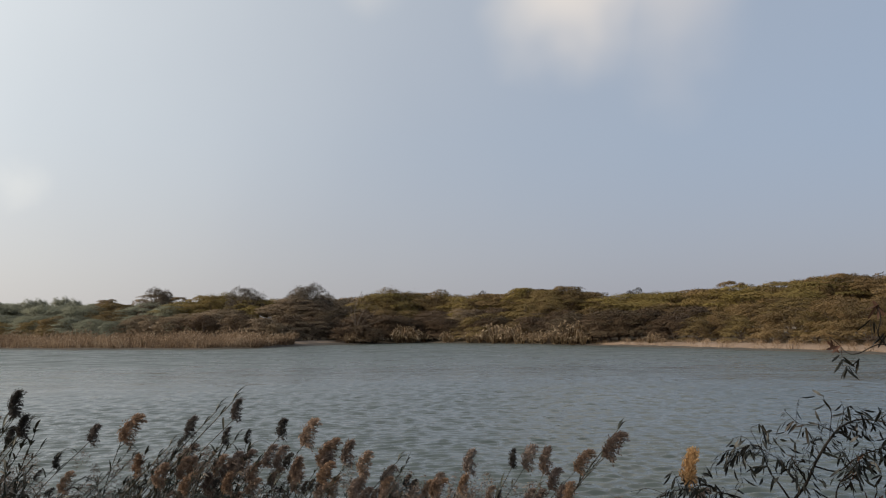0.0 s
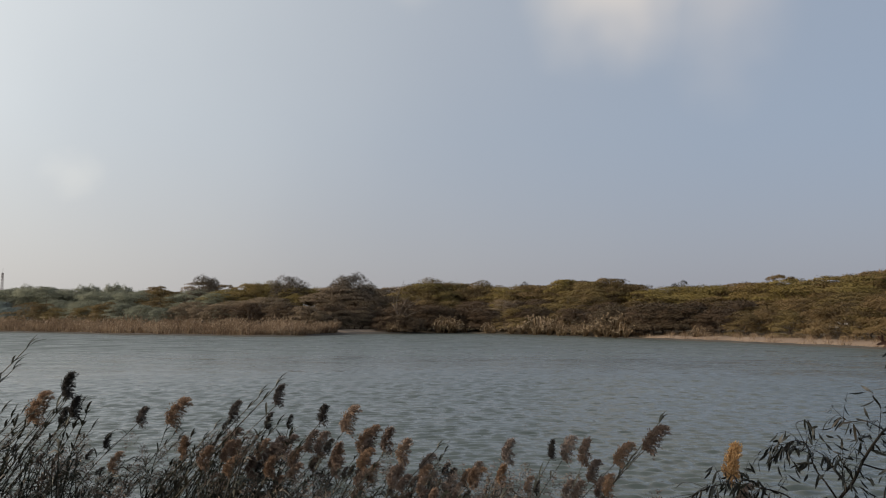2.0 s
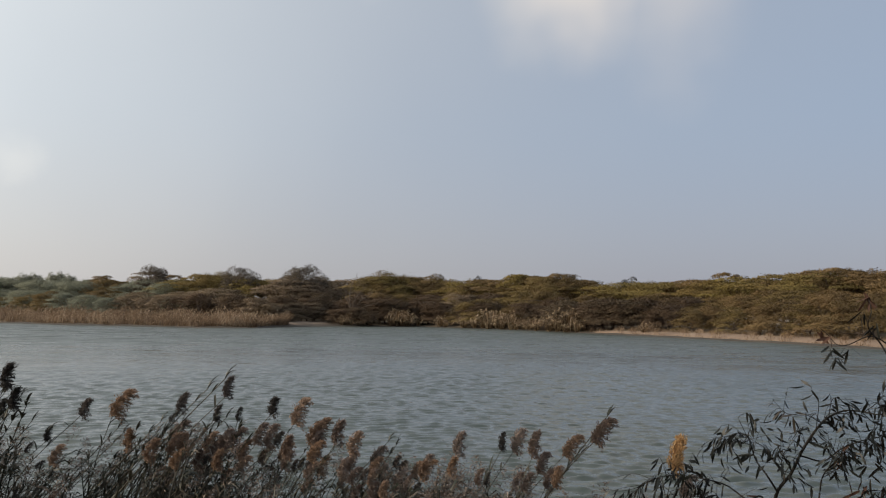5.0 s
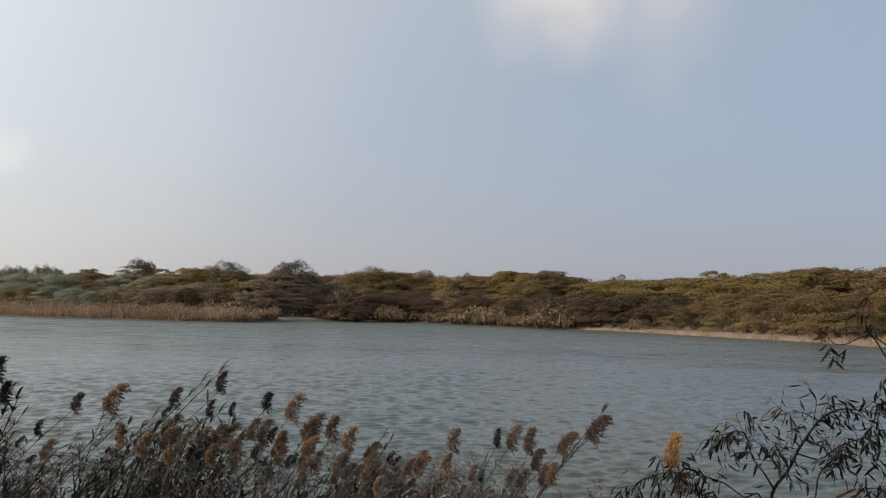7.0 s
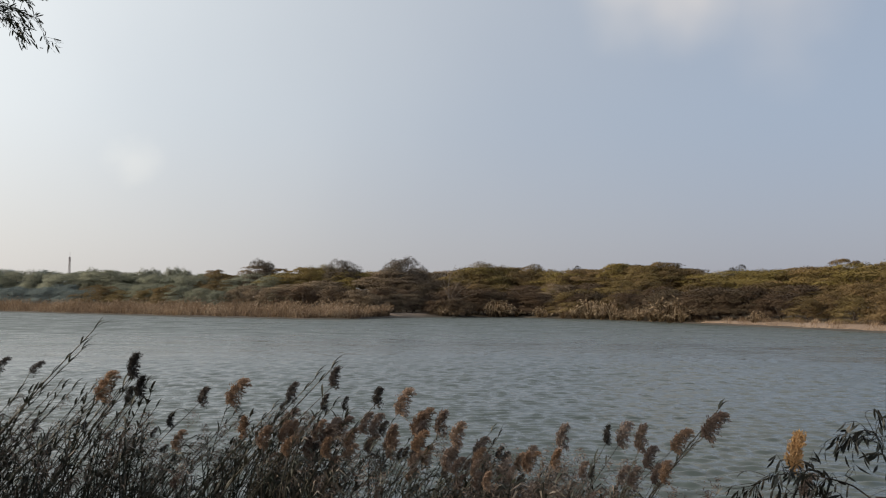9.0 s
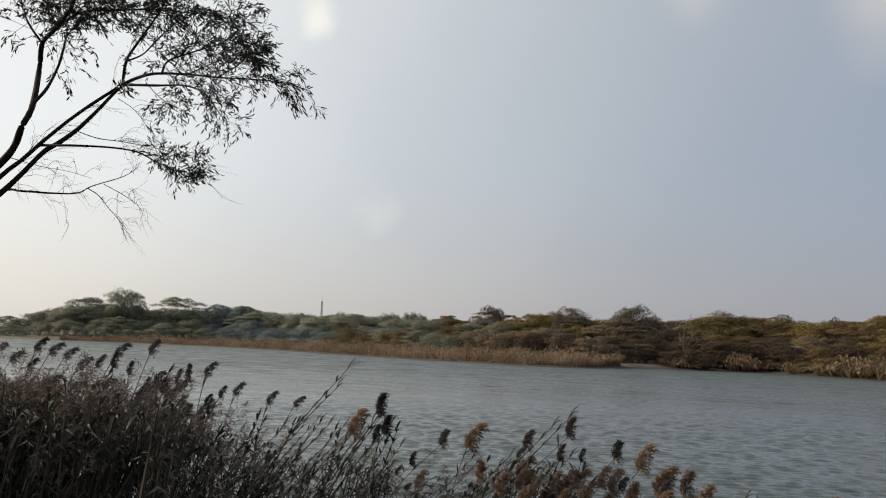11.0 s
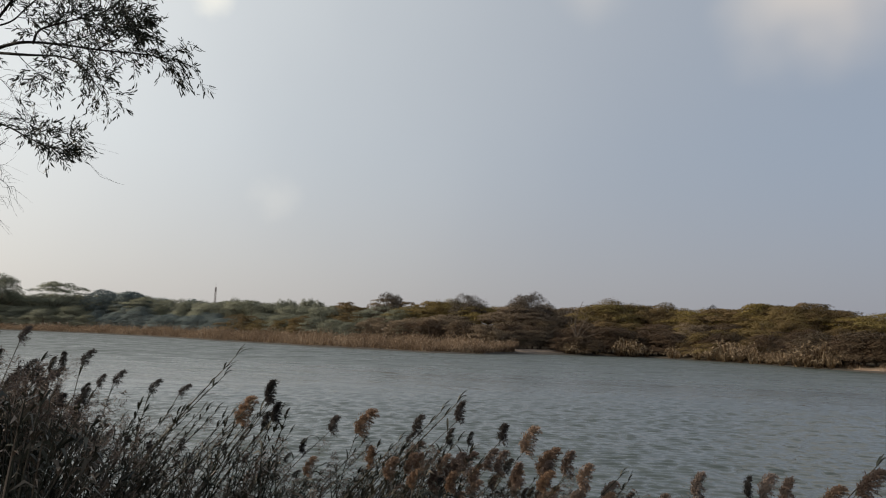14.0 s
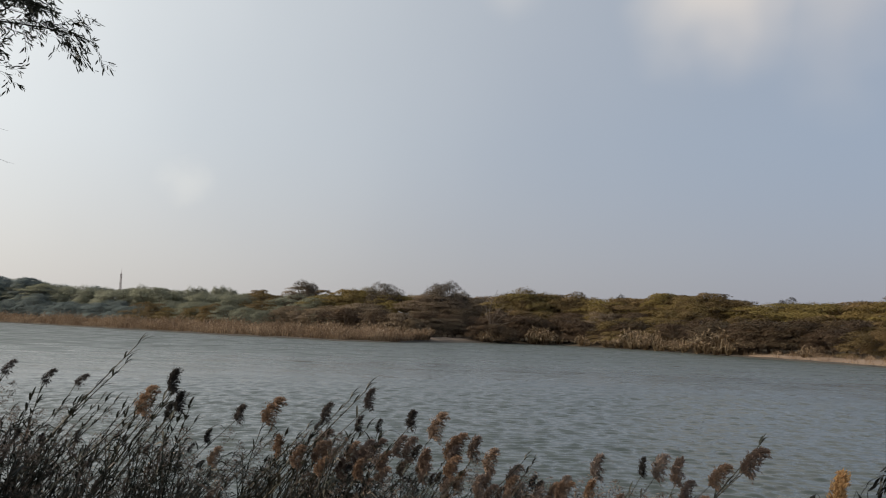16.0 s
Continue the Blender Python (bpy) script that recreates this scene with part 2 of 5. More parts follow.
STRAW = litter("dry_straw_reed", [(0.0, (0.095, 0.060, 0.037)), (0.35, (0.185, 0.124, 0.074)), (0.7, (0.285, 0.196, 0.120)), (1.0, (0.44, 0.34, 0.24))], 0.3, 0.3)
GOLD_GRASS = litter("golden_reed_grass", [(0.0, (0.12, 0.082, 0.050)), (0.5, (0.28, 0.200, 0.120)), (1.0, (0.54, 0.42, 0.28))], 0.45, 4.0)
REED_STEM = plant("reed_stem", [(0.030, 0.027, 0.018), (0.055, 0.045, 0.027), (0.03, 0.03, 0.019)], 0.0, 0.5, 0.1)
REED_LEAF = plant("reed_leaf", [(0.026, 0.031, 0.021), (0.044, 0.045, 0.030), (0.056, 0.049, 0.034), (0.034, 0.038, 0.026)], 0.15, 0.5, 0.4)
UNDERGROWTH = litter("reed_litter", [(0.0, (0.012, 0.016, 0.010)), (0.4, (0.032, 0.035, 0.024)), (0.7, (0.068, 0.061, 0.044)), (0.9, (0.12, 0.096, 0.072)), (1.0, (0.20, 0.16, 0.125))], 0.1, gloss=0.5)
FLUFF = litter("brown_seed_fluff", [(0.0, (0.045, 0.034, 0.028)), (0.4, (0.090, 0.066, 0.053)), (0.75, (0.155, 0.112, 0.086)), (1.0, (0.24, 0.18, 0.145))], 0.25)
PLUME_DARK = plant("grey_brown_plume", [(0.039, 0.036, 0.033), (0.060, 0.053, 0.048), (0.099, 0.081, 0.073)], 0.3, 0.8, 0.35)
PLUME_TAN = plant("russet_tan_plume", [(0.128, 0.098, 0.086), (0.199, 0.144, 0.113), (0.256, 0.205, 0.176), (0.282, 0.179, 0.110), (0.141, 0.103, 0.086), (0.212, 0.168, 0.144)], 0.38, 0.8, 0.3)
PLUME_GOLD = plant("golden_plume", [(0.50, 0.315, 0.15), (0.50, 0.315, 0.15)], 0.4, 0.8, 0.25)
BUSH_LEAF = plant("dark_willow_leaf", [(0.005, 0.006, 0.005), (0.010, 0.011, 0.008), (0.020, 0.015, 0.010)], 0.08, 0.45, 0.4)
# backlighting is put into the leaf colour, which is close to black
TREE_LEAF = plant("backlit_acacia_leaf", [(0.012, 0.016, 0.009), (0.02, 0.024, 0.013), (0.03, 0.03, 0.017)], 0.12, 0.5, 0.4)
DEAD_LEAF = plant("rusty_dead_leaf", [(0.045, 0.022, 0.015), (0.07, 0.035, 0.022)], 0.15, 0.7, 0.4)
STEEL = bark("weathered_steel", (0.16, 0.13, 0.125), (0.24, 0.20, 0.19), 0.8)

# ---------------------------------------------------------------- mesh helpers


class Geo:
    """Collects vertices and faces, and makes one mesh of them."""

    def __init__(self):
        self.v, self.f, self.n = [], [], 0

    def add(self, verts, faces):
        verts = np.asarray(verts, float).reshape(-1, 3)
        faces = np.asarray(faces, int)
        self.v.append(verts)
        self.f.append(faces + self.n)
        self.n += len(verts)

    def mesh(self, name, mat, smooth=False):
        v = np.concatenate(self.v)
        sizes = np.concatenate([np.full(len(f), f.shape[1]) for f in self.f])
        loops = np.concatenate([f.ravel() for f in self.f])
        me = bpy.data.meshes.new(name)
        me.vertices.add(len(v))
        me.vertices.foreach_set("co", v.ravel())
        me.loops.add(len(loops))
        me.loops.foreach_set("vertex_index", loops)
        me.polygons.add(len(sizes))
        me.polygons.foreach_set("loop_start", np.concatenate([[0], np.cumsum(sizes)[:-1]]))
        me.polygons.foreach_set("loop_total", sizes)
        me.update(calc_edges=True)
        if smooth:
            me.polygons.foreach_set("use_smooth", np.ones(len(sizes), bool))
        me.materials.append(mat)
        return me


def part(name, me, parent=None, label="", kind=""):
    ob = new(name, me)
    if parent is not None:
        ob.parent = parent
    return tagged(ob, label, kind=kind)


def curve_through(points, steps):
    """A smooth line through points (Catmull-Rom)."""
    p = np.asarray(points, float)
    p = np.vstack([2 * p[0] - p[1], p, 2 * p[-1] - p[-2]])
    out = []
    for i in range(1, len(p) - 2):
        for s in np.linspace(0, 1, steps, endpoint=False):
            out.append(0.5 * (2 * p[i] + (p[i + 1] - p[i - 1]) * s + (2 * p[i - 1] - 5 * p[i] + 4 * p[i + 1] - p[i + 2]) * s ** 2
                              + (3 * p[i] - p[i - 1] - 3 * p[i + 1] + p[i + 2]) * s ** 3))
    out.append(p[-2])
    return np.array(out)


def tube(geo, line, r0, r1, sides=5):
    line = np.asarray(line, float)
    n = len(line)
    d = np.gradient(line, axis=0)
    d /= np.linalg.norm(d, axis=1)[:, None] + 1e-9
    ref = np.where(np.abs(d[:, 2:3]) > 0.9, [[1.0, 0, 0]], [[0, 0, 1.0]])
    u = np.cross(d, ref)
    u /= np.linalg.norm(u, axis=1)[:, None] + 1e-9
    w = np.cross(d, u)
    r = np.linspace(r0, r1, n)[:, None, None]
    a = np.arange(sides) / sides * 2 * np.pi
    ring = u[:, None, :] * np.cos(a)[None, :, None] + w[:, None, :] * np.sin(a)[None, :, None]
    v = (line[:, None, :] + r * ring).reshape(-1, 3)
    i, j = np.meshgrid(np.arange(n - 1), np.arange(sides), indexing="ij")
    a0, a1 = i * sides + j, i * sides + (j + 1) % sides
    geo.add(v, np.stack([a0, a1, a1 + sides, a0 + sides], -1).reshape(-1, 4))
    geo.add(line[-1] + 0.9 * r1 * ring[-1], [list(range(sides))])


def cards(geo, c, u, w):
    """Leaf-shaped quads (pointed at both ends) at c along u with half-width w."""
    v = np.stack([c - u, c + w, c + u, c - w], 1).reshape(-1, 3)
    geo.add(v, np.arange(len(v)).reshape(-1, 4))


def slivers(geo, c, u, w):
    """Small pointed leaf sprays: one narrow triangle each."""
    v = np.stack([c - u, c + w * 1.3 + u * 0.2, c + u], 1).reshape(-1, 3)
    geo.add(v, np.arange(len(v)).reshape(-1, 3))


def unit(a):
    return a / (np.linalg.norm(a, axis=-1, keepdims=True) + 1e-9)


# ---------------------------------------------------------------- the lie of the land
SHORE_AZ = [-100, -75, -60, -45, -30.5, -27, -21, -13.5, -5, 1.5, 8, 12, 14, 18, 27, 34, 41.5, 49, 54, 62, 75, 100]
SHORE_R = [41, 45, 49.5, 56, 64.5, 68, 74.5, 84, 99, 107, 104, 97, 91, 91, 103, 122, 155, 176, 182, 190, 170, 120]


def shore(az):
    return np.interp(az, SHORE_AZ, SHORE_R)


def near_edge(x):
    return 7.6 + 0.5 * np.sin(x * 0.6 + 1) + 0.25 * np.sin(x * 1.7) - 0.035 * x


def land_height(x, y):
    x, y = np.asarray(x, float), np.asarray(y, float)
    r, az = np.hypot(x, y), np.degrees(np.arctan2(-x, y))
    wob = 0.12 * np.sin(az * 1.9) + 0.08 * np.sin(az * 5.3 + 1)
    near, far = y - near_edge(x), shore(az) + wob - r
    depth = np.minimum(near, far)
    bank = 0.9 * (1 - np.exp(np.minimum(near, 0) / 4.0))
    rise = 0.75 * (1 - np.exp(np.minimum(far, 0) / 6.0)) + 0.004 * np.clip(-far, 0, 400)
    land = np.where(near < far, bank, rise)
    return np.where(depth > 0, -np.minimum(1.4, 0.14 * depth), land) + 0.03 * np.sin(x * 0.9) * np.sin(y * 0.8 + 1)


def ground_at(x, y):
    return float(land_height(x, y))


def place(az, r):
    a = radians(az)
    return -r * math.sin(a), r * math.cos(a)


def build_ground():
    radii = np.concatenate([np.linspace(0.0, 12, 32)[1:], np.linspace(13, 60, 30), np.linspace(61, 215, 100), np.geomspace(225, 4500, 28)])
    turns = np.linspace(-180, 180, 289)[:-1]
    rr, aa = np.meshgrid(radii, np.radians(turns), indexing="ij")
    x, y = -rr * np.sin(aa), rr * np.cos(aa)
    z = land_height(x, y)
    g = Geo()
    n, m = rr.shape
    i, j = np.meshgrid(np.arange(n - 1), np.arange(m), indexing="ij")
    a, b = i * m + j, i * m + (j + 1) % m
    g.add(np.stack([x, y, z], -1), np.stack([a, a + m, b + m, b], -1).reshape(-1, 4))
    first = np.arange(m)
    g.f.append(first[None, :])
    me = g.mesh("ground", GROUND, smooth=True)
    tagged(new("ground", me), "dry brown earth banks around a lake", "ground", kind="structure")


def wave_height(x, y, step):
    """Short-crested wind waves, from ripples to longer ones; what the grid cannot carry further out is left to the surface's gloss."""
    rng = np.random.default_rng(4)
    z = np.zeros_like(x)
    for k in range(56):
        length = 0.16 * 1.048 ** k
        a = radians(rng.normal(96, 25))
        kx, ky = math.cos(a) * 2 * np.pi / length, math.sin(a) * 2 * np.pi / length
        fade = np.clip(length / (4.0 * step) - 1.0, 0, 1) ** 0.5
        bend = 0.9 * np.sin(0.55 / length * (0.5 * x + 0.13 * y) + k * 1.3) + 0.8 * np.sin(0.23 * x + 0.31 * y + 2.1 * k)
        z += fade * WAVE_STEEPNESS * length * math.exp(-(math.log(length / 0.27) / 0.55) ** 2) * 1.5 * np.exp(0.9 * (np.sin(kx * x + ky * y + rng.uniform(0, 6.28) + bend) - 1))
    gust = 0.85 + 0.3 * np.sin(0.09 * x + 0.9) * np.sin(0.25 * y + 0.5 * np.sin(0.07 * x))
    return gust * z


WAVE_STEEPNESS = 0.0320


def build_water():
    g = Geo()
    r, steps = [7.4], [0.04]
    while r[-1] < 130:
        steps.append(max(0.04, 0.00007 * r[-1] ** 2))
        r.append(r[-1] + steps[-1])
    far = np.geomspace(137, 235, 8)
    radii, steps = np.concatenate([r, far]), np.concatenate([steps, np.full(8, 40.0)])
    az = np.radians(np.arange(-40, 64.01, 0.22))
    rr, aa = np.meshgrid(radii, az, indexing="ij")
    x, y = -rr * np.sin(aa), rr * np.cos(aa)
    fade = np.clip(np.minimum(aa - az[0], az[-1] - aa) / 0.05, 0, 1)
    z = wave_height(x, y, np.maximum(steps[:, None], 0.0022 * rr)) * fade
    n, m = rr.shape
    i, j = np.meshgrid(np.arange(n - 1), np.arange(m - 1), indexing="ij")
    a = i * m + j
    g.add(np.stack([x, y, z], -1), np.stack([a, a + 1, a + m + 1, a + m], -1).reshape(-1, 4)[:, ::-1])
    rest = np.radians(np.linspace(64, 320, 60))
    for r0, r1 in ((0.0, 7.4), (7.4, 235.0)):
        q = np.radians(np.linspace(-180, 180, 121)) if r0 == 0 else rest
        k = np.arange(len(q) - 1)
        v = np.concatenate([np.stack([-w * np.sin(q), w * np.cos(q), 0 * q], -1) for w in (max(r0, 0.01), r1)])
        g.add(v, np.stack([k, k + len(q), k + len(q) + 1, k + 1], 1)[:, ::-1])
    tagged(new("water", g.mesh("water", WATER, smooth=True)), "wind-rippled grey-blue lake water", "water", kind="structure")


def build_strip(name, az0, az1, inner, outer, lift, mat, label):
    """A strip of the far shore between two bearings, lying just over the ground."""
    az = np.linspace(az0, az1, int(abs(az1 - az0) * 3) + 2)
    s = np.linspace(0, 1, 9)
    aa, ss = np.meshgrid(az, s, indexing="ij")
    taper = np.sin(np.clip((aa - az0) / (az1 - az0), 0, 1) * np.pi) ** 0.3
    r = shore(aa) + inner + (outer - inner) * ss * taper + 0.12 * np.sin(aa * 3.1)
    x, y = -r * np.sin(np.radians(aa)), r * np.cos(np.radians(aa))
    z = land_height(x, y) + lift * np.sin(ss * np.pi) ** 0.5 - 0.02 * (ss > 0.99) - 0.05 * (ss < 0.01)
    n, m = aa.shape
    i, j = np.meshgrid(np.arange(n - 1), np.arange(m - 1), indexing="ij")
    a = i * m + j
    g = Geo()
    g.add(np.stack([x, y, z], -1), np.stack([a, a + 1, a + m + 1, a + m], -1).reshape(-1, 4))
    tagged(new(name, g.mesh(name, mat, smooth=True)), label, "shore", kind="structure")


build_ground()
build_water()
build_strip("sand_shore", -62, -12, 0.9, 6.4, 0.10, SAND, "pale dry sand beach at the water's edge")
build_strip("reed_margin", 11, 53, -0.9, 0.9, 0.14, MUD, "dark wet mud under the edge of the reed bed")
build_strip("wet_margin", -64, 6, -0.5, 0.9, 0.10, MUD, "dark wet mud along the far waterline")
build_strip("bare_flat", 7.0, 13.6, 0.6, 5.5, 0.22, FLAT, "pale bare flat between the reed bed and the thorn scrub")
build_strip("mud_spit", 4, 14.5, -2.2, 2.0, 0.16, MUD, "dark wet mud spit beside the reed bed")

# ---------------------------------------------------------------- trees of the far shore


def strata(rng, centres, radii, count, size, droop, lift):
    """Fine leaf sprays lying in shallow drooping layers round the centres. Returns places, half-lengths, half-widths and shading normals."""
    share = radii[:, 0] ** 2
    k = rng.choice(len(centres), count, p=share / share.sum())
    q = np.sqrt(rng.uniform(0, 1, count))
    a = rng.uniform(0, 2 * np.pi, count)
    out = np.stack([np.cos(a), np.sin(a), 0 * a], 1)
    edge = 1 + 0.22 * np.sin(3 * a + k * 1.7) + 0.12 * np.sin(7 * a + k)
    c = centres[k] + out * (q * radii[k, 0] * edge)[:, None]
    c[:, 2] += radii[k, 1] * (0.9 - 1.5 * q ** 2) + rng.normal(0, 0.34, count) * radii[k, 1]
    u = unit(out * (0.5 + 0.5 * q[:, None]) + rng.normal(size=(count, 3)) * [0.6, 0.6, 0.32] + [0, 0, lift] - q[:, None] ** 2 * [0, 0, droop])
    w = unit(np.cross(u, rng.normal(size=(count, 3)) * [0.5, 0.5, 0.25] + [0, 0, 1]))
    w = unit(np.cross(u, w + rng.normal(size=(count, 3)) * 0.5))
    s = size * rng.uniform(0.55, 1.4, (count, 1))
    whole = unit((centres[k] - [0, 0, 0.3]) * [1, 1, 1.1])
    soft = unit(out * q[:, None] * 0.55 + whole * 0.55 + [0, 0, 0.55] + rng.normal(size=(count, 3)) * 0.2)
    return c, u * s, w * s * 0.34, soft


def far_tree(kind, seed):
    """A tree one unit high: trunk with limbs, crown of leaf layers. kind: umbrella, layered, round, bush, airy, twiggy, thin."""
    rng = np.random.default_rng(seed)
    # layers, half-width of the crown, lowest layer, layer radius, layer thickness, sprays, spray size
    pads, width, low, pr, thick, count, size = {
        "umbrella": (34, 0.74, 0.34, 0.24, 0.035, 9500, 0.021), "layered": (46, 0.74, 0.10, 0.23, 0.040, 11000, 0.021),
        "round": (60, 0.50, 0.14, 0.19, 0.062, 15000, 0.019), "bush": (40, 0.66, 0.02, 0.25, 0.060, 8500, 0.026),
        "airy": (64, 0.46, 0.36, 0.14, 0.055, 12500, 0.016), "twiggy": (40, 0.62, 0.05, 0.24, 0.070, 8000, 0.027),
        "thin": (15, 0.80, 0.82, 0.24, 0.026, 3600, 0.021), "backing": (44, 0.75, 0.04, 0.26, 0.07, 3200, 0.060)}[kind]
    a = rng.uniform(0, 2 * np.pi, pads)
    f = np.sqrt(rng.uniform(0, 1, pads))
    if kind in ("umbrella", "thin"):
        z = 0.965 - f ** 2.2 * (1 - low) * rng.uniform(0.35, 0.9, pads)
        rad = width * f
    elif kind in ("airy", "round"):
        th = np.arccos(rng.uniform(-0.55 if kind == "airy" else -0.1, 1, pads))
        inner = rng.uniform(0.3, 1, pads) ** 0.5
        rad, z = width * np.sin(th) * inner, low + (0.955 - low) * (0.42 + 0.58 * np.cos(th) * inner)
    else:
        h = rng.uniform(0, 1, pads) ** 0.8
        z = low + 0.05 + (0.92 - low) * h
        rad = width * np.sqrt(np.clip(1.02 - h ** 2.4, 0, 1)) * rng.uniform(0.45, 1.0, pads)
    cen = np.stack([rad * np.cos(a), rad * np.sin(a), z], 1)
    radii = np.stack([pr * rng.uniform(0.6, 1.25, pads), thick * rng.uniform(0.7, 1.3, pads)], 1)
    crown = Geo()
    c, u, w, soft = strata(rng, cen, radii, count, size, {"bush": 0.9, "twiggy": 0.5, "layered": 0.45}.get(kind, 0.25), 0.35 if kind in ("twiggy", "airy") else 0.05)
    turned = (np.cross(u, w) * soft).sum(1) > 0
    slivers(crown, c, u, np.where(turned[:, None], -w, w))
    crown.soft = np.repeat(soft, 3, 0)
    wood = Geo()
    lean = rng.normal(size=2) * 0.06
    fork = np.array([lean[0], lean[1], 0.12 if kind in ("bush", "twiggy") else 0.28])
    tube(wood, curve_through([(0, 0, -0.06), (lean[0] * 0.3, lean[1] * 0.3, 0.1), tuple(fork)], 4), 0.030, 0.022, 6)
    for i in range(0, pads, 2 if kind in ("airy", "twiggy", "thin") else 3):
        mid = fork + (cen[i] - fork) * 0.5 + [0, 0, -0.04] + rng.normal(size=3) * 0.03
        tube(wood, curve_through([fork, mid, cen[i]], 3), 0.012, 0.003, 3)
        if kind in ("airy", "twiggy"):
            for _ in range(4):
                end = cen[i] + np.clip(rng.normal(size=3), -1.2, 1.2) * [0.075, 0.075, 0.035]
                tube(wood, [cen[i] * 0.7 + mid * 0.3, end], 0.004, 0.0015, 3)
    return crown, wood


TREE_KINDS = {}


def tree_master(kind, seed, mat, name, label):
    crown, wood = far_tree(kind, seed)
    key = (kind, seed, mat.name)
    me = crown.mesh("crown", mat, smooth=True)
    me.normals_split_custom_set_from_vertices(crown.soft.tolist())
    TREE_KINDS[key] = (me, wood.mesh("trunk", FAR_BARK), name, label)
    return key


def plant_tree(key, az, r, height, rng, squash=1.0):
    crown, wood, name, label = TREE_KINDS[key]
    x, y = place(az, r)
    base = new(name)
    tagged(base, label, "tree" if "shrub" not in name else "shrub", "trees on the far shore")
    base.empty_display_size = 0.3
    part("trunk", wood, base)
    part("crown", crown, base)
    wide = height * squash
    base.matrix_basis = Matrix.LocRotScale((x, y, ground_at(x, y)), Euler((0, 0, rng.uniform(0, 2 * math.pi))), (wide, wide, height))
    return base


def stand(mat, tree, shrub, seed, colour, bare=False):
    """The kinds of tree in one stretch of the shore: tops, body, edge, backing."""
    return {"umbrella": [tree_master("umbrella", seed + i, mat, tree, "flat-topped %s acacia tree on the far shore" % colour) for i in (0, 1)],
            "layered": [tree_master("layered", seed + i, mat, tree, "spreading %s thorn tree with layered boughs" % colour) for i in (2, 3)],
            "round": [tree_master("round", seed + 4, mat, tree, "rounded %s thorn tree on the far shore" % colour)],
            "bush": [tree_master("twiggy" if bare else "bush", seed + i, mat, shrub, "%s thorn shrub drooping to the shore" % colour) for i in (5, 6)],
            "backing": [tree_master("backing", seed + 7, mat, tree, "dense %s tree at the back of the thicket" % colour)]}


YELLOW = stand(FOLIAGE_YELLOW, "acacia_tree", "thorn_shrub", 100, "yellow-green")
OLIVE = stand(FOLIAGE, "acacia_tree", "thorn_shrub", 120, "olive")
TAN = stand(FOLIAGE_TAN, "acacia_tree", "thorn_shrub", 140, "tan-olive")
BROWN = stand(FOLIAGE_BROWN, "bare_tree", "thorn_shrub", 160, "leafless dark brown", True)
SHADE = stand(FOLIAGE_SHADE, "bare_tree", "thorn_shrub", 220, "dense shade-darkened brown", True)
HAZY_GREEN = stand(FOLIAGE_HAZY_GREEN, "acacia_tree", "green_shrub", 180, "haze-greyed green")
HAZY_BLUE = stand(FOLIAGE_HAZY_BLUE, "leafy_tree", "green_shrub", 200, "haze-tinted shadowy blue-green")
AIRY = [tree_master("airy", s, FOLIAGE_BARE, "bare_tree", "tall sparse round-headed tree over the thicket") for s in (51, 52)]
AIRY_DARK = [tree_master("airy", 53, FOLIAGE_DARK, "leafy_tree", "small dark leafy tree over the thicket")]
THIN = [tree_master("thin", s, FOLIAGE_TAN, "acacia_tree", "thin flat-topped acacia over the thicket") for s in (54, 55)]


def skyline(az):
    """Height in degrees of the thicket's even top, without the trees that stand out."""
    return float(np.interp(az, [-45, -34, -29, -26.5, -24, -21, -19, -16, -13, -11, -9, -6, -4, -2, 2, 5, 7, 9, 12, 13.5, 16, 17.5, 19, 23, 25.6, 28, 35.6, 38.5, 40, 44, 46, 47, 49.4, 51, 53, 54.3, 57, 75],
                           [4.4, 3.2, 3.0, 2.9, 2.65, 2.5, 2.35, 2.4, 2.25, 2.35, 2.6, 2.5, 2.3, 2.35, 2.45, 2.4, 2.1, 2.2, 2.1, 1.95, 2.3, 2.3, 1.95, 1.8, 1.75, 1.9, 1.75, 1.78, 2.0, 1.85, 1.5, 1.7, 1.8, 1.75, 1.2, 0.7, 0.5, 0.4]))


def inland(az):
    """Metres between the water and the trees."""
    return float(np.interp(az, [-60, -14, -11, 5, 8, 13, 16, 40, 48, 60], [6.5, 4.5, 0.5, 0.5, 5.5, 8, 20, 22, 8, 4]))


def top_height(az, r, el):
    x, y = place(az, r)
    return EYE + r * math.tan(radians(el)) - ground_at(x, y)


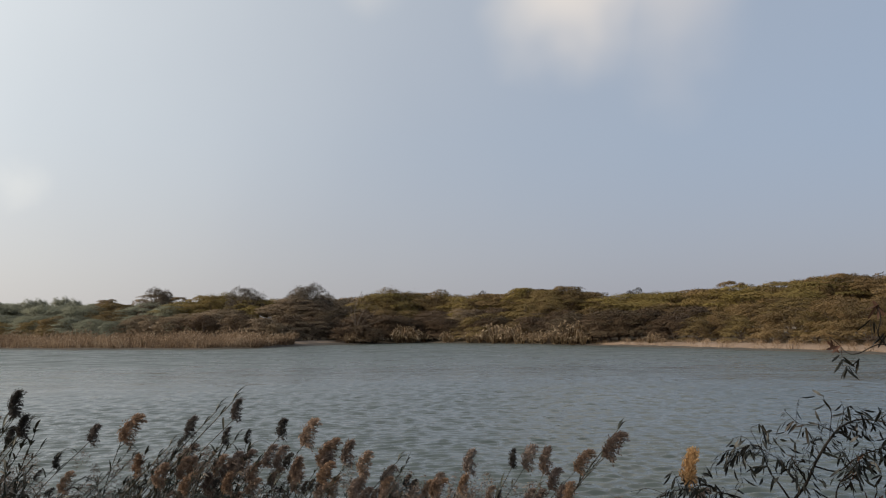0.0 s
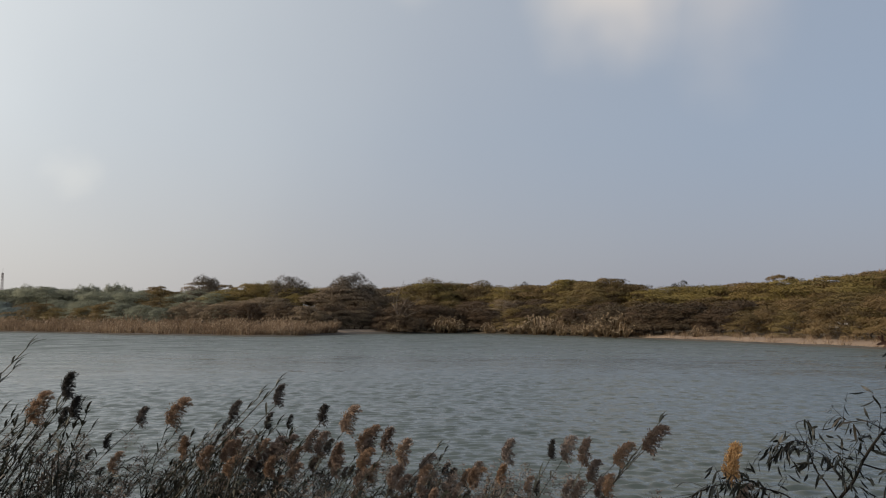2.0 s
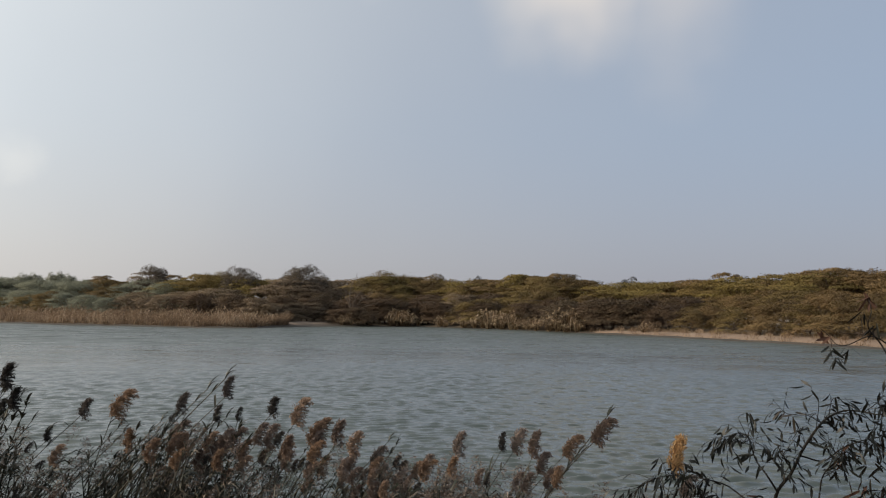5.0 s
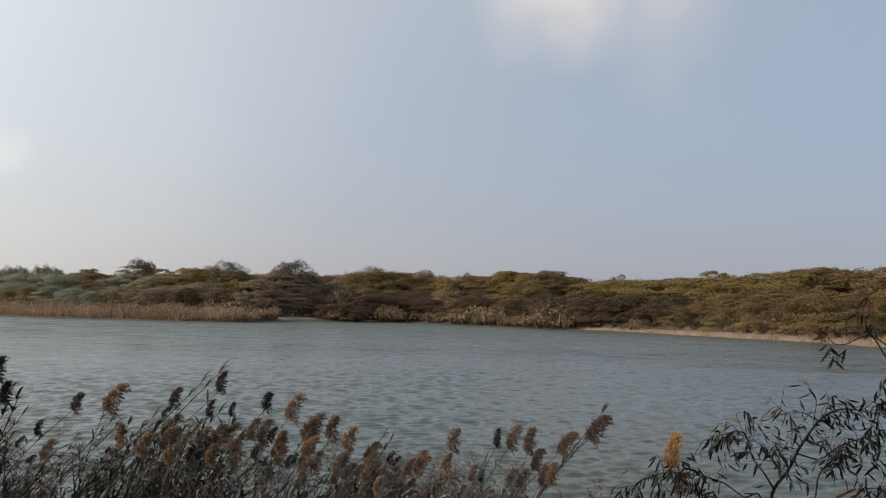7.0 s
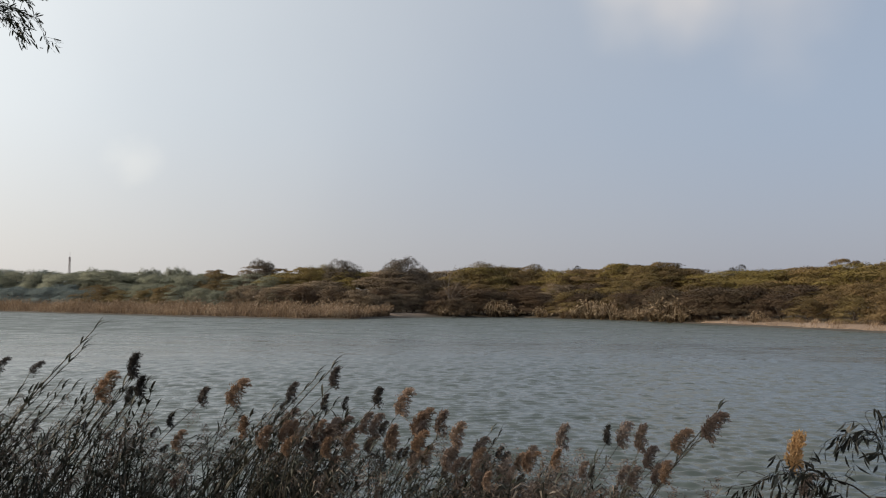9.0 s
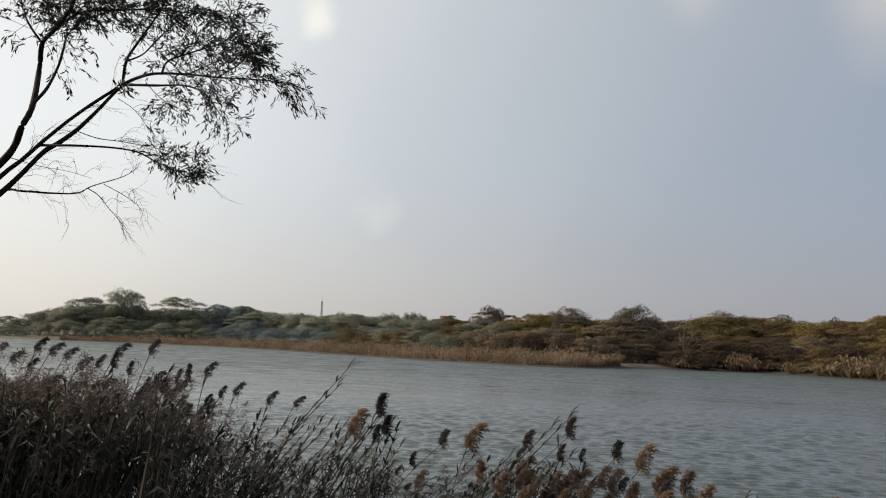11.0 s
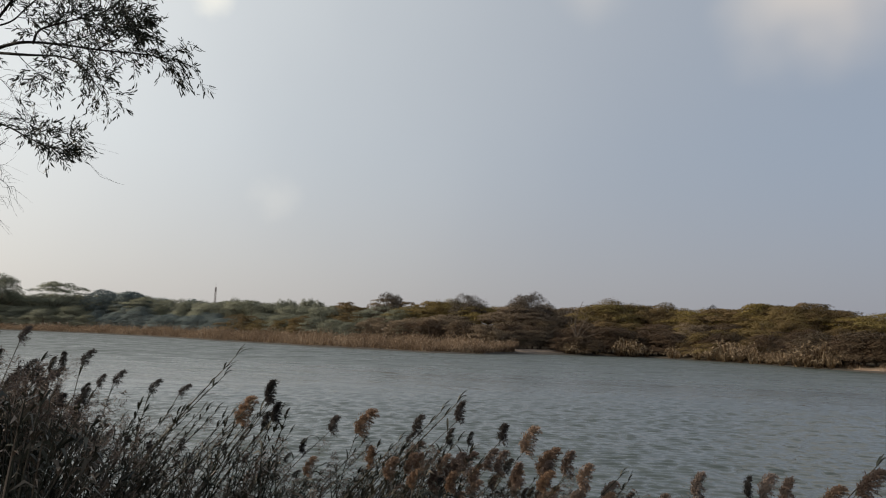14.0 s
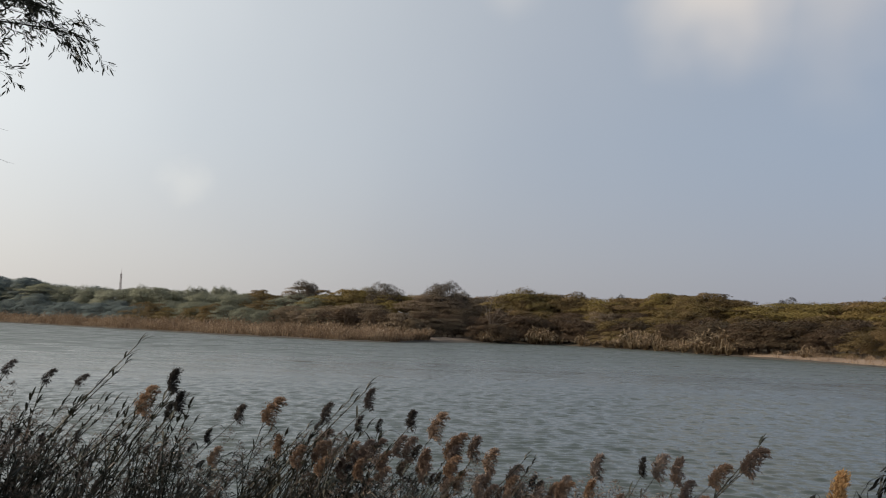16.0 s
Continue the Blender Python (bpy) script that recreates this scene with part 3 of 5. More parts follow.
def stretch_of(az, rng):
    """What grows along the shore at that bearing: back, middle and front."""
    az += rng.gauss(0, 0.7)
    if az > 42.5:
        return HAZY_GREEN, HAZY_GREEN, HAZY_GREEN
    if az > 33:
        return rng.choice((HAZY_GREEN, HAZY_BLUE)), HAZY_BLUE, HAZY_BLUE
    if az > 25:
        return HAZY_GREEN, HAZY_GREEN, rng.choice((HAZY_GREEN, OLIVE))
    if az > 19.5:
        return rng.choice((HAZY_GREEN, OLIVE)), rng.choice((BROWN, HAZY_GREEN, OLIVE)), BROWN
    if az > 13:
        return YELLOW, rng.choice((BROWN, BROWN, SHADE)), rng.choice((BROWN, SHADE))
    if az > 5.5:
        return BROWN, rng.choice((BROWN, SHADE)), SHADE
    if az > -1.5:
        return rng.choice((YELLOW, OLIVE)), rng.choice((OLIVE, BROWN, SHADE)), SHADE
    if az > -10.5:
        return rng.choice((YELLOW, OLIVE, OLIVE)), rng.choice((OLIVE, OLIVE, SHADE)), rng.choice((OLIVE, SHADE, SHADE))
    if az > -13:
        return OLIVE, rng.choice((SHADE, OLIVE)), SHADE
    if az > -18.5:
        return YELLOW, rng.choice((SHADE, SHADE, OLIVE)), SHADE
    return rng.choice((TAN, TAN, YELLOW)), rng.choice((TAN, TAN, OLIVE)), rng.choice((TAN, OLIVE))


def build_far_trees():
    rng = random.Random(5)
    az = -46.0
    while az < 62:                                   # back row, which makes the skyline
        r = float(shore(az)) + inland(az) + rng.uniform(17, 26)
        kinds = stretch_of(az, rng)[0]
        key = rng.choice(kinds["round"] * 4 + kinds["umbrella"] if kinds in (HAZY_GREEN, HAZY_BLUE) else kinds["umbrella"] * 2 + kinds["layered"])
        plant_tree(key, az, r, top_height(az, r, skyline(az) + 0.10 - abs(rng.gauss(0, 0.13))), rng, rng.uniform(0.9, 1.3))
        az += 1.6 * 100 / r * rng.uniform(0.75, 1.25)
    az = -46.0
    while az < 62:                                   # middle row
        r = float(shore(az)) + inland(az) + rng.uniform(8, 13)
        kinds = stretch_of(az, rng)[1]
        key = rng.choice(kinds["round"] * 4 + kinds["layered"] if kinds in (HAZY_GREEN, HAZY_BLUE) else kinds["layered"] * 2 + kinds["umbrella"] + kinds["round"])
        plant_tree(key, az, r, top_height(az, r, skyline(az) * 0.62 - rng.uniform(0, 0.8)), rng, rng.uniform(1.0, 1.35))
        az += 1.2 * 100 / r * rng.uniform(0.7, 1.3)
    az = -46.0
    while az < 60:                                   # shrubs along the edge
        r = float(shore(az)) + inland(az) + (rng.uniform(2.0, 3.6) if -11.5 < az < 5.5 else rng.uniform(1.5, 4.0))
        key = rng.choice(stretch_of(az, rng)[2]["bush"])
        plant_tree(key, az, r, rng.uniform(2.2, 3.8) * (0.7 if az > 46 else 1.0), rng, rng.uniform(1.0, 1.4))
        az += (0.62 if -19 < az < 14 else 1.3) * 100 / r * rng.uniform(0.7, 1.3)
    az = -44.0
    while az < 55:                                   # dense trees behind, just under the skyline
        r = float(shore(az)) + inland(az) + rng.uniform(29, 36)
        plant_tree(stretch_of(az, rng)[0]["backing"][0], az, r, top_height(az, r, skyline(az) - 0.1 - rng.uniform(0.0, 0.3)), rng, rng.uniform(0.9, 1.2))
        az += 2.3 * 100 / r * rng.uniform(0.8, 1.2)
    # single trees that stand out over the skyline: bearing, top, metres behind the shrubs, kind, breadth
    left = ((50.5, 2.25, 16, HAZY_GREEN["umbrella"][0], 0.75), (48.1, 3.1, 15, HAZY_GREEN["round"][0], 0.72), (44.4, 2.6, 18, HAZY_GREEN["umbrella"][1], 0.75), (41.6, 2.2, 18, HAZY_BLUE["umbrella"][0], 0.7),
            (39.8, 2.15, 18, HAZY_BLUE["umbrella"][1], 0.7), (32.6, 2.1, 22, HAZY_GREEN["round"][0], 0.6), (29.2, 2.15, 25, HAZY_GREEN["round"][0], 0.45), (28.6, 2.2, 26, HAZY_GREEN["round"][0], 0.4),
            (27.6, 2.25, 25, HAZY_GREEN["round"][0], 0.4), (27.1, 2.33, 26, HAZY_GREEN["round"][0], 0.4), (26.5, 2.2, 25, HAZY_GREEN["round"][0], 0.4), (24.3, 2.1, 25, OLIVE["umbrella"][0], 0.6))
    middle = ((21.05, 3.06, 22, AIRY[0], 0.78), (21.4, 2.5, 24, BROWN["umbrella"][0], 0.6), (19.6, 2.28, 22, THIN[0], 0.30), (17.6, 2.42, 20, YELLOW["umbrella"][0], 0.85), (16.2, 2.65, 20, YELLOW["round"][0], 0.9),
              (14.95, 3.12, 21, AIRY[1], 0.85), (10.3, 3.38, 20, AIRY[0], 0.98), (11.5, 2.45, 19, BROWN["round"][0], 0.8), (9.2, 2.5, 21, BROWN["round"][0], 0.7), (4.05, 3.0, 22, OLIVE["round"][0], 1.0))
    right = ((2.4, 2.68, 22, YELLOW["round"][0], 0.7), (0.35, 2.74, 22, OLIVE["layered"][0], 0.7), (-2.95, 2.72, 24, AIRY_DARK[0], 0.45), (-6.3, 2.8, 22, YELLOW["umbrella"][1], 0.7), (-9.4, 2.93, 21, OLIVE["umbrella"][0], 0.75),
             (-14.7, 2.76, 24, AIRY_DARK[0], 0.6), (-21.4, 3.02, 27, THIN[1], 0.32), (-25.6, 2.85, 22, TAN["umbrella"][0], 0.8), (-27.2, 3.1, 22, TAN["umbrella"][1], 0.7), (-28.6, 3.27, 22, THIN[0], 0.45))
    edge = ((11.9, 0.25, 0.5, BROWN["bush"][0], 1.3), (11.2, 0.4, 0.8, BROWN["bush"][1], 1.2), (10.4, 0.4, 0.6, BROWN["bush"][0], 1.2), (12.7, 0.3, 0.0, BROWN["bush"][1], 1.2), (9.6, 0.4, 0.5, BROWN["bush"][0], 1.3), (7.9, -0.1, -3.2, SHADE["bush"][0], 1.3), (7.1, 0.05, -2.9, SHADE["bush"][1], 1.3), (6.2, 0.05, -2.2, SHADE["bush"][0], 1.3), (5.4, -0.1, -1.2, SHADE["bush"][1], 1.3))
    for az, el, behind, key, squash in left + middle + right + edge:
        r = float(shore(az)) + inland(az) + behind
        plant_tree(key, az, r, top_height(az, r, el), rng, squash)


build_far_trees()


def build_dead_tree(az, r, height):
    rng = np.random.default_rng(77)
    g = Geo()
    tube(g, curve_through([(0, 0, -0.2), (0.06, 0, 0.5), (0.0, 0.05, 1.0)], 4), 0.20, 0.15, 6)
    for i, (over, top) in enumerate(((-3.6, 0.62), (-2.6, 0.72), (-1.3, 0.66), (0.6, 1.0), (1.9, 0.74), (3.0, 0.60), (3.9, 0.42))):
        e = np.array([over, rng.normal(0, 0.7), height * top])
        m = np.array([over * 0.38, e[1] * 0.4, height * top * 0.55]) + rng.normal(size=3) * [0.5, 0.4, 0.5]
        stem = curve_through([(0, 0, 0.9), m, e], 6)
        tube(g, stem, 0.095, 0.022, 5)
        for _ in range(5):
            q = stem[rng.integers(4, len(stem))]
            tube(g, curve_through([q, q + [rng.normal(0, 0.4), rng.normal(0, 0.4), 0.3], q + [rng.normal(0, 0.9), rng.normal(0, 0.6), rng.uniform(0.2, 1.1)]], 3), 0.032, 0.010, 3)
    x, y = place(az, r)
    ob = new("dead_tree", g.mesh("dead_tree", DEAD_BARK))
    tagged(ob, "grey-brown dead tree with a fan of bare limbs", "tree")
    ob.location = (x, y, ground_at(x, y))


build_dead_tree(6.6, 108.4, 7.3)


def build_mast(az, r, top):
    """A slim lattice mast: four legs, rungs and cross braces, antennas at the head."""
    x, y = place(az, r)
    base = tagged(new("lattice_mast"), "slim grey steel lattice radio mast beyond the trees", "mast")
    base.location = (x, y, ground_at(x, y))
    legs = []
    for sx, sy in ((1, 1), (1, -1), (-1, -1), (-1, 1)):
        g = Geo()
        tube(g, [(sx * 0.65, sy * 0.65, -0.3), (sx * 0.25, sy * 0.25, top)], 0.10, 0.07, 4)
        part("leg", g.mesh("leg", STEEL), base)
        legs.append((sx, sy))
    levels = np.linspace(0, top, 15)
    for a, b in zip(levels[:-1], levels[1:]):
        g = Geo()
        wa, wb = 0.65 - 0.4 * a / top, 0.65 - 0.4 * b / top
        for (sx, sy), (tx, ty) in zip(legs, legs[1:] + legs[:1]):
            tube(g, [(sx * wa, sy * wa, a), (tx * wb, ty * wb, b)], 0.05, 0.05, 3)
            tube(g, [(tx * wb, ty * wb, b), (sx * wb, sy * wb, b)], 0.05, 0.05, 3)
        part("brace", g.mesh("brace", STEEL), base)
    for k in range(3):
        g = Geo()
        c, s = math.cos(k * 2.094), math.sin(k * 2.094)
        tube(g, [(c * 0.45, s * 0.45, top - 2.4), (c * 0.45, s * 0.45, top - 0.3)], 0.12, 0.12, 4)
        part("antenna", g.mesh("antenna", STEEL), base)
    g = Geo()
    tube(g, [(0, 0, top - 0.4), (0, 0, top + 2.5)], 0.06, 0.04, 4)
    part("spike", g.mesh("spike", STEEL), base)


build_mast(34.1, 420, 20.8)

# ---------------------------------------------------------------- reed bed and grass on the far shore


def build_reed_bed():
    rng = np.random.default_rng(3)
    n = 34000
    az = rng.uniform(11.4, 52, n)
    depth = rng.uniform(0, 1, n) ** 1.4
    r = shore(az) + 0.5 + depth * np.interp(az, [11.4, 12.6, 15, 20, 40, 50, 52], [1.5, 4, 11, 17, 17, 6, 4])
    x, y = -r * np.sin(np.radians(az)), r * np.cos(np.radians(az))
    z = land_height(x, y)
    clump = 0.72 + 0.40 * np.sin(az * 7.0 + 2 * np.sin(az * 2.3)) * np.sin(r * 0.9) + 0.15 * np.sin(az * 23) + 0.22 * np.sin(az * 1.7 + 0.6)
    h = np.clip(0.98 * clump + rng.normal(0, 0.34, n), 0.35, 2.4) * np.interp(az, [12, 14, 30, 38, 45, 52], [0.9, 1.02, 1.0, 0.9, 0.62, 0.5])
    lean = rng.normal(0, 0.32, (n, 2)) * h[:, None] + [[0.12, 0]]
    w = rng.uniform(0.014, 0.034, n)
    a = rng.uniform(0, np.pi, n)
    side = np.stack([np.cos(a) * w, np.sin(a) * w, 0 * a], 1)
    foot = np.stack([x, y, z - 0.05], 1)
    mid = foot + np.stack([lean[:, 0] * 0.35, lean[:, 1] * 0.35, h * 0.6], 1)
    tip = foot + np.stack([lean[:, 0], lean[:, 1], h], 1)
    g = Geo()
    v = np.stack([foot - side, foot + side, mid + side * 0.8, tip, mid - side * 0.8], 1).reshape(-1, 3)
    k = np.arange(n)[:, None] * 5
    g.add(v, k + np.array([[0, 1, 2, 4]]))
    g.f.append((k + np.array([[4, 2, 3]])))
    big = rng.uniform(0, 1, n) < 0.28                  # feathery heads
    m = int(big.sum())
    ht = tip[big]
    for _ in range(3):
        u = unit(np.stack([rng.normal(0.5, 0.5, m), rng.normal(0, 0.5, m), rng.normal(0.8, 0.3, m)], 1)) * rng.uniform(0.10, 0.2, (m, 1))
        cards(g, ht + u * 0.4, u, unit(np.cross(u, rng.normal(size=(m, 3)))) * 0.045)
    tagged(new("reed_bed", g.mesh("reed_bed", STRAW)), "dense bed of dry golden-brown reeds along the far shore", "reeds", kind="stuff")


def grass_clump_mesh(seed):
    rng = np.random.default_rng(seed)
    g = Geo()
    n = 130
    a, out = rng.uniform(0, 2 * np.pi, n), rng.uniform(0.15, 1.0, n)
    h = rng.uniform(0.45, 1.1, n)
    wide = rng.uniform(0.01, 0.15, n)
    foot = np.stack([np.cos(a) * wide, np.sin(a) * wide, 0 * a - 0.03], 1)
    mid = foot + np.stack([np.cos(a) * out * 0.36, np.sin(a) * out * 0.36, h * (0.86 - 0.26 * out)], 1)
    tip = foot + np.stack([np.cos(a) * out * 0.85 + 0.2, np.sin(a) * out * 0.85, h * (1.0 - 0.66 * out)], 1)
    side = np.stack([-np.sin(a), np.cos(a), 0 * a], 1) * 0.016
    v = np.stack([foot - side, foot + side, mid + side, tip, mid - side], 1).reshape(-1, 3)
    k = np.arange(n)[:, None] * 5
    g.add(v, k + np.array([[0, 1, 2, 4]]))
    g.f.append(k + np.array([[4, 2, 3]]))
    top = tip[h > 0.82]
    for _ in range(3):                                 # feathery heads that hang to leeward
        u = unit(np.stack([rng.normal(0.7, 0.4, len(top)), rng.normal(0, 0.4, len(top)), rng.normal(-0.1, 0.5, len(top))], 1)) * rng.uniform(0.06, 0.12, (len(top), 1))
        cards(g, top + u * 0.5, u, unit(np.cross(u, rng.normal(size=top.shape))) * 0.022)
    return g.mesh("grass_clump", GOLD_GRASS)


def build_grass_clumps():
    rng = random.Random(8)
    meshes = [grass_clump_mesh(s) for s in (1, 2, 3)]
    spots = [(2.1 + 0.36 * i, 2.9) for i in range(-1, 6)] + [(-2.8 - 0.40 * i, 3.0) for i in range(21)] + [(4.9 + 0.5 * i, 2.4) for i in range(6)] + [(-0.2 - 0.8 * i, 2.0) for i in range(3)]
    for az, h in spots:
        az += rng.uniform(-0.4, 0.4)
        r = float(shore(az)) + rng.uniform(-0.1, 0.9)
        x, y = place(az, r)
        ob = new("grass_clump", rng.choice(meshes))
        tagged(ob, "arching clump of dry tan reed grass at the waterline", "grass", "grass clumps")
        s = h * rng.uniform(0.4, 1.05)
        k = rng.uniform(0.75, 1.15)
        ob.matrix_basis = Matrix.LocRotScale((x, y, ground_at(x, y)), Euler((0, 0, rng.uniform(0, 6.28))), (s * k, s * k, s))
    x, y = place(-15.6, float(shore(-15.6)) + 2.5)
    ob = new("grass_clump", meshes[0])
    tagged(ob, "yellow tussock standing alone on the pale beach", "grass", "grass clumps")
    ob.matrix_basis = Matrix.LocRotScale((x, y, ground_at(x, y)), None, (1.5, 1.5, 1.35))


def build_beach_grass():
    """Short bleached grass that frays the upper edge of the beach."""
    rng = np.random.default_rng(23)
    n = 16000
    az = rng.uniform(-46, -11, n)
    r = shore(az) + np.clip(rng.normal(5.0, 2.4, n), 1.0, 9.0)
    x, y = -r * np.sin(np.radians(az)), r * np.cos(np.radians(az))
    h = rng.uniform(0.12, 0.55, n) * (0.7 + 0.5 * np.sin(az * 4.1 + 2 * np.sin(az * 1.3)))
    foot = np.stack([x, y, land_height(x, y) + 0.02], 1)
    tip = foot + np.stack([rng.normal(0.08, 0.12, n), rng.normal(0, 0.1, n), h], 1)
    a = rng.uniform(0, np.pi, n)
    side = np.stack([np.cos(a), np.sin(a), 0 * a], 1) * rng.uniform(0.012, 0.03, (n, 1))
    g = Geo()
    g.add(np.stack([foot - side, foot + side, tip], 1).reshape(-1, 3), np.arange(3 * n).reshape(-1, 3))
    tagged(new("beach_grass", g.mesh("beach_grass", STRAW)), "short bleached dry grass along the pale beach", "grass", kind="stuff")


build_reed_bed()
build_grass_clumps()
build_beach_grass()

# ---------------------------------------------------------------- reeds on the near bank


def plume_mesh(seed, mat, full=1.0, hairs=1150):
    """A soft feathery reed head (scaled later): short side branches of fine hairs round an axis bent over to +x, hanging on its lee side."""
    rng = np.random.default_rng(seed)
    g = Geo()
    bow = rng.uniform(0.5, 1.05)
    axis = curve_through([(0, 0, 0), (0.010 * bow, 0, 0.06), (0.032 * bow, 0, 0.135), (0.080 * bow, 0.004, 0.200)], 8)
    tube(g, axis, 0.0022, 0.0008, 4)
    n = len(axis)
    tangent = unit(np.gradient(axis, axis=0))
    branches = 40
    sb = (np.arange(branches) + rng.uniform(0, 1, branches)) / branches
    ab = np.arange(branches) * 2.4 + rng.normal(0, 0.4, branches)
    reach = np.interp(sb, [0, 0.15, 0.45, 0.8, 1], [0.062, 0.086, 0.080, 0.056, 0.026]) * full * rng.uniform(0.75, 1.2, branches)
    b = rng.integers(0, branches, hairs)
    t = rng.uniform(0, 1, hairs) ** 0.8
    i = np.minimum((sb[b] * n).astype(int), n - 1)
    out = np.stack([0.85 * np.cos(ab[b]) + 0.42, 0.85 * np.sin(ab[b]), 0 * t], 1)
    hang = np.clip(out[:, 0], 0, 1.2) * (1.15 - sb[b])                        # the lee side droops, most of all low down
    c = axis[i] + (tangent[i] * 0.62 * t[:, None] + out * 0.62 * (t ** 0.8)[:, None]) * reach[b][:, None]
    c[:, 2] -= reach[b] * hang * (0.25 * t + 0.75 * t ** 2)
    c += rng.normal(size=(hairs, 3)) * 0.0085
    way = unit(tangent[i] * 0.7 + out * 0.35 - np.array([0, 0, 1.5]) * (hang * t)[:, None] + rng.normal(size=(hairs, 3)) * 0.28)
    u = way * rng.uniform(0.010, 0.021, (hairs, 1))
    cards(g, c, u, unit(np.cross(u, rng.normal(size=(hairs, 3)))) * rng.uniform(0.0026, 0.0044, (hairs, 1)))
    return g.mesh("plume", mat)


def leaf_mesh(seed, length, width, sag, mat):
    """A long reed blade, folded along its middle, that arches over to +x."""
    rng = np.random.default_rng(seed)
    s = np.linspace(0, 1, 8)
    x = length * (s * 0.72 + 0.15 * s ** 2)
    z = length * (0.75 * s - sag * s ** 2.2)
    y = 0.04 * length * np.sin(s * 3 + rng.uniform(0, 6))
    w = width * np.sin(np.clip(s * 0.93 + 0.07, 0, 1) * np.pi) ** 0.6
    mid = np.stack([x, y, z], 1)
    side = np.stack([0 * s, w, 0.35 * w], 1)
    v = np.concatenate([mid - side * [1, 1, -1], mid, mid + side])
    n = len(s)
    i = np.arange(n - 1)
    f = np.concatenate([np.stack([i, i + 1, i + 1 + n, i + n], 1), np.stack([i + n, i + 1 + n, i + 1 + 2 * n, i + 2 * n], 1)])
    g = Geo()
    g.add(v, f)
    return g.mesh("leaf", mat, smooth=True)


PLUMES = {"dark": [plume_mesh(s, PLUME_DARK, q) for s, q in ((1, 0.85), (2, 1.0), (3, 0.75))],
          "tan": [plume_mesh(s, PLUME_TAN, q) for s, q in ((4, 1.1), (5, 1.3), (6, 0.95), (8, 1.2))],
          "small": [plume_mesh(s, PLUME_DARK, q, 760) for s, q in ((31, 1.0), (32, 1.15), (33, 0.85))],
          "gold": [plume_mesh(7, PLUME_GOLD, 1.0, 1900)]}
LEAVES = [leaf_mesh(s, l, w, sag, REED_LEAF) for s, l, w, sag in
          ((1, 0.24, 0.0095, 0.35), (2, 0.20, 0.0105, 0.6), (3, 0.17, 0.0090, 0.2), (4, 0.27, 0.0100, 0.8), (5, 0.18, 0.0105, 0.5))]


SHORT_LEAVES = [leaf_mesh(s, l, w, sag, REED_LEAF) for s, l, w, sag in ((11, 0.16, 0.0125, 0.15), (12, 0.13, 0.0135, 0.3), (13, 0.18, 0.0125, 0.4), (14, 0.12, 0.0125, 0.1))]


def reed_master(seed, head, leaves, size):
    """A reed about 1.6 m high, blown to +x. Returns the thing and where its tip lies."""
    rng = random.Random(seed)
    base = new("reed")
    bend = rng.uniform(0.12, 0.40) if head == "small" else rng.uniform(0.3, 0.7)
    blown = head == "blown"
    lean = rng.uniform(0.7, 1.05)
    line = curve_through([(0, 0, -0.12), (0.10, 0, 0.35), (lean * 0.5, rng.uniform(-.03, .03), 0.85), (lean, rng.uniform(-.05, .05), 1.36)], 5) if blown else curve_through([(0, 0, -0.12), (0.02, 0, 0.4), (bend * 0.35, rng.uniform(-.03, .03), 0.9), (bend, rng.uniform(-.05, .05), 1.36)], 5)
    g = Geo()
    tube(g, line, 0.009 if blown else 0.0058, 0.003, 5)
    part("stem", g.mesh("stem", REED_STEM, smooth=True), base)
    for i in range(leaves):
        s = (0.30 + 0.74 * ((i + rng.uniform(0, 0.6)) / leaves) ** 0.8) if blown else 0.22 + 0.72 * (i + rng.uniform(0, 0.6)) / leaves
        at = line[min(len(line) - 1, int(s * len(line)))]
        leaf = part("leaf", rng.choice(SHORT_LEAVES if blown else LEAVES), base)
        turn = rng.gauss(0, 55) if i % 2 else rng.gauss(20, 60)
        k = rng.uniform(0.65, 1.15)
        leaf.matrix_basis = Matrix.LocRotScale(Vector(at), Euler((0, radians(rng.uniform(-35, 15)), radians(turn))), (k, k, k))
        if blown:
            leaf.matrix_basis = Matrix.LocRotScale(Vector(at), Euler((0, radians(rng.uniform(-38, 12)), radians(rng.gauss(0, 28)))), (k * 0.78,) * 3)
    tip = Vector(line[-1])
    if head and not blown:
        plume = part("plume", rng.choice(PLUMES[head]), base, {"small": "small dark seed head", "dark": "grey-brown feathery seed head", "tan": "russet-tan feathery seed head", "gold": "sunlit golden seed head"}[head])
        plume.matrix_basis = Matrix.LocRotScale(tip, Euler((0, radians({"gold": 6, "small": rng.uniform(-10, 20)}.get(head, rng.uniform(-14, 20))), radians(rng.uniform(-40, 40)))), (size * 1.12, size * 1.12, size * (1.05 if head == "gold" else 0.88)))
        tip = plume.matrix_basis @ Vector((0.055, 0, 0.20))
    return base, tip


REED_LABEL = {"small": "slender reed with a small dark plume on the bank", "dark": "tall reed with a dark grey-brown plume on the bank", "tan": "tall reed with a russet-tan feathery plume on the bank",
              "gold": "reed with a bright golden plume on the bank", "": "leafy green-brown reed without a plume", "blown": "dark leafy reed blown over by the wind"}
MASTERS = {}
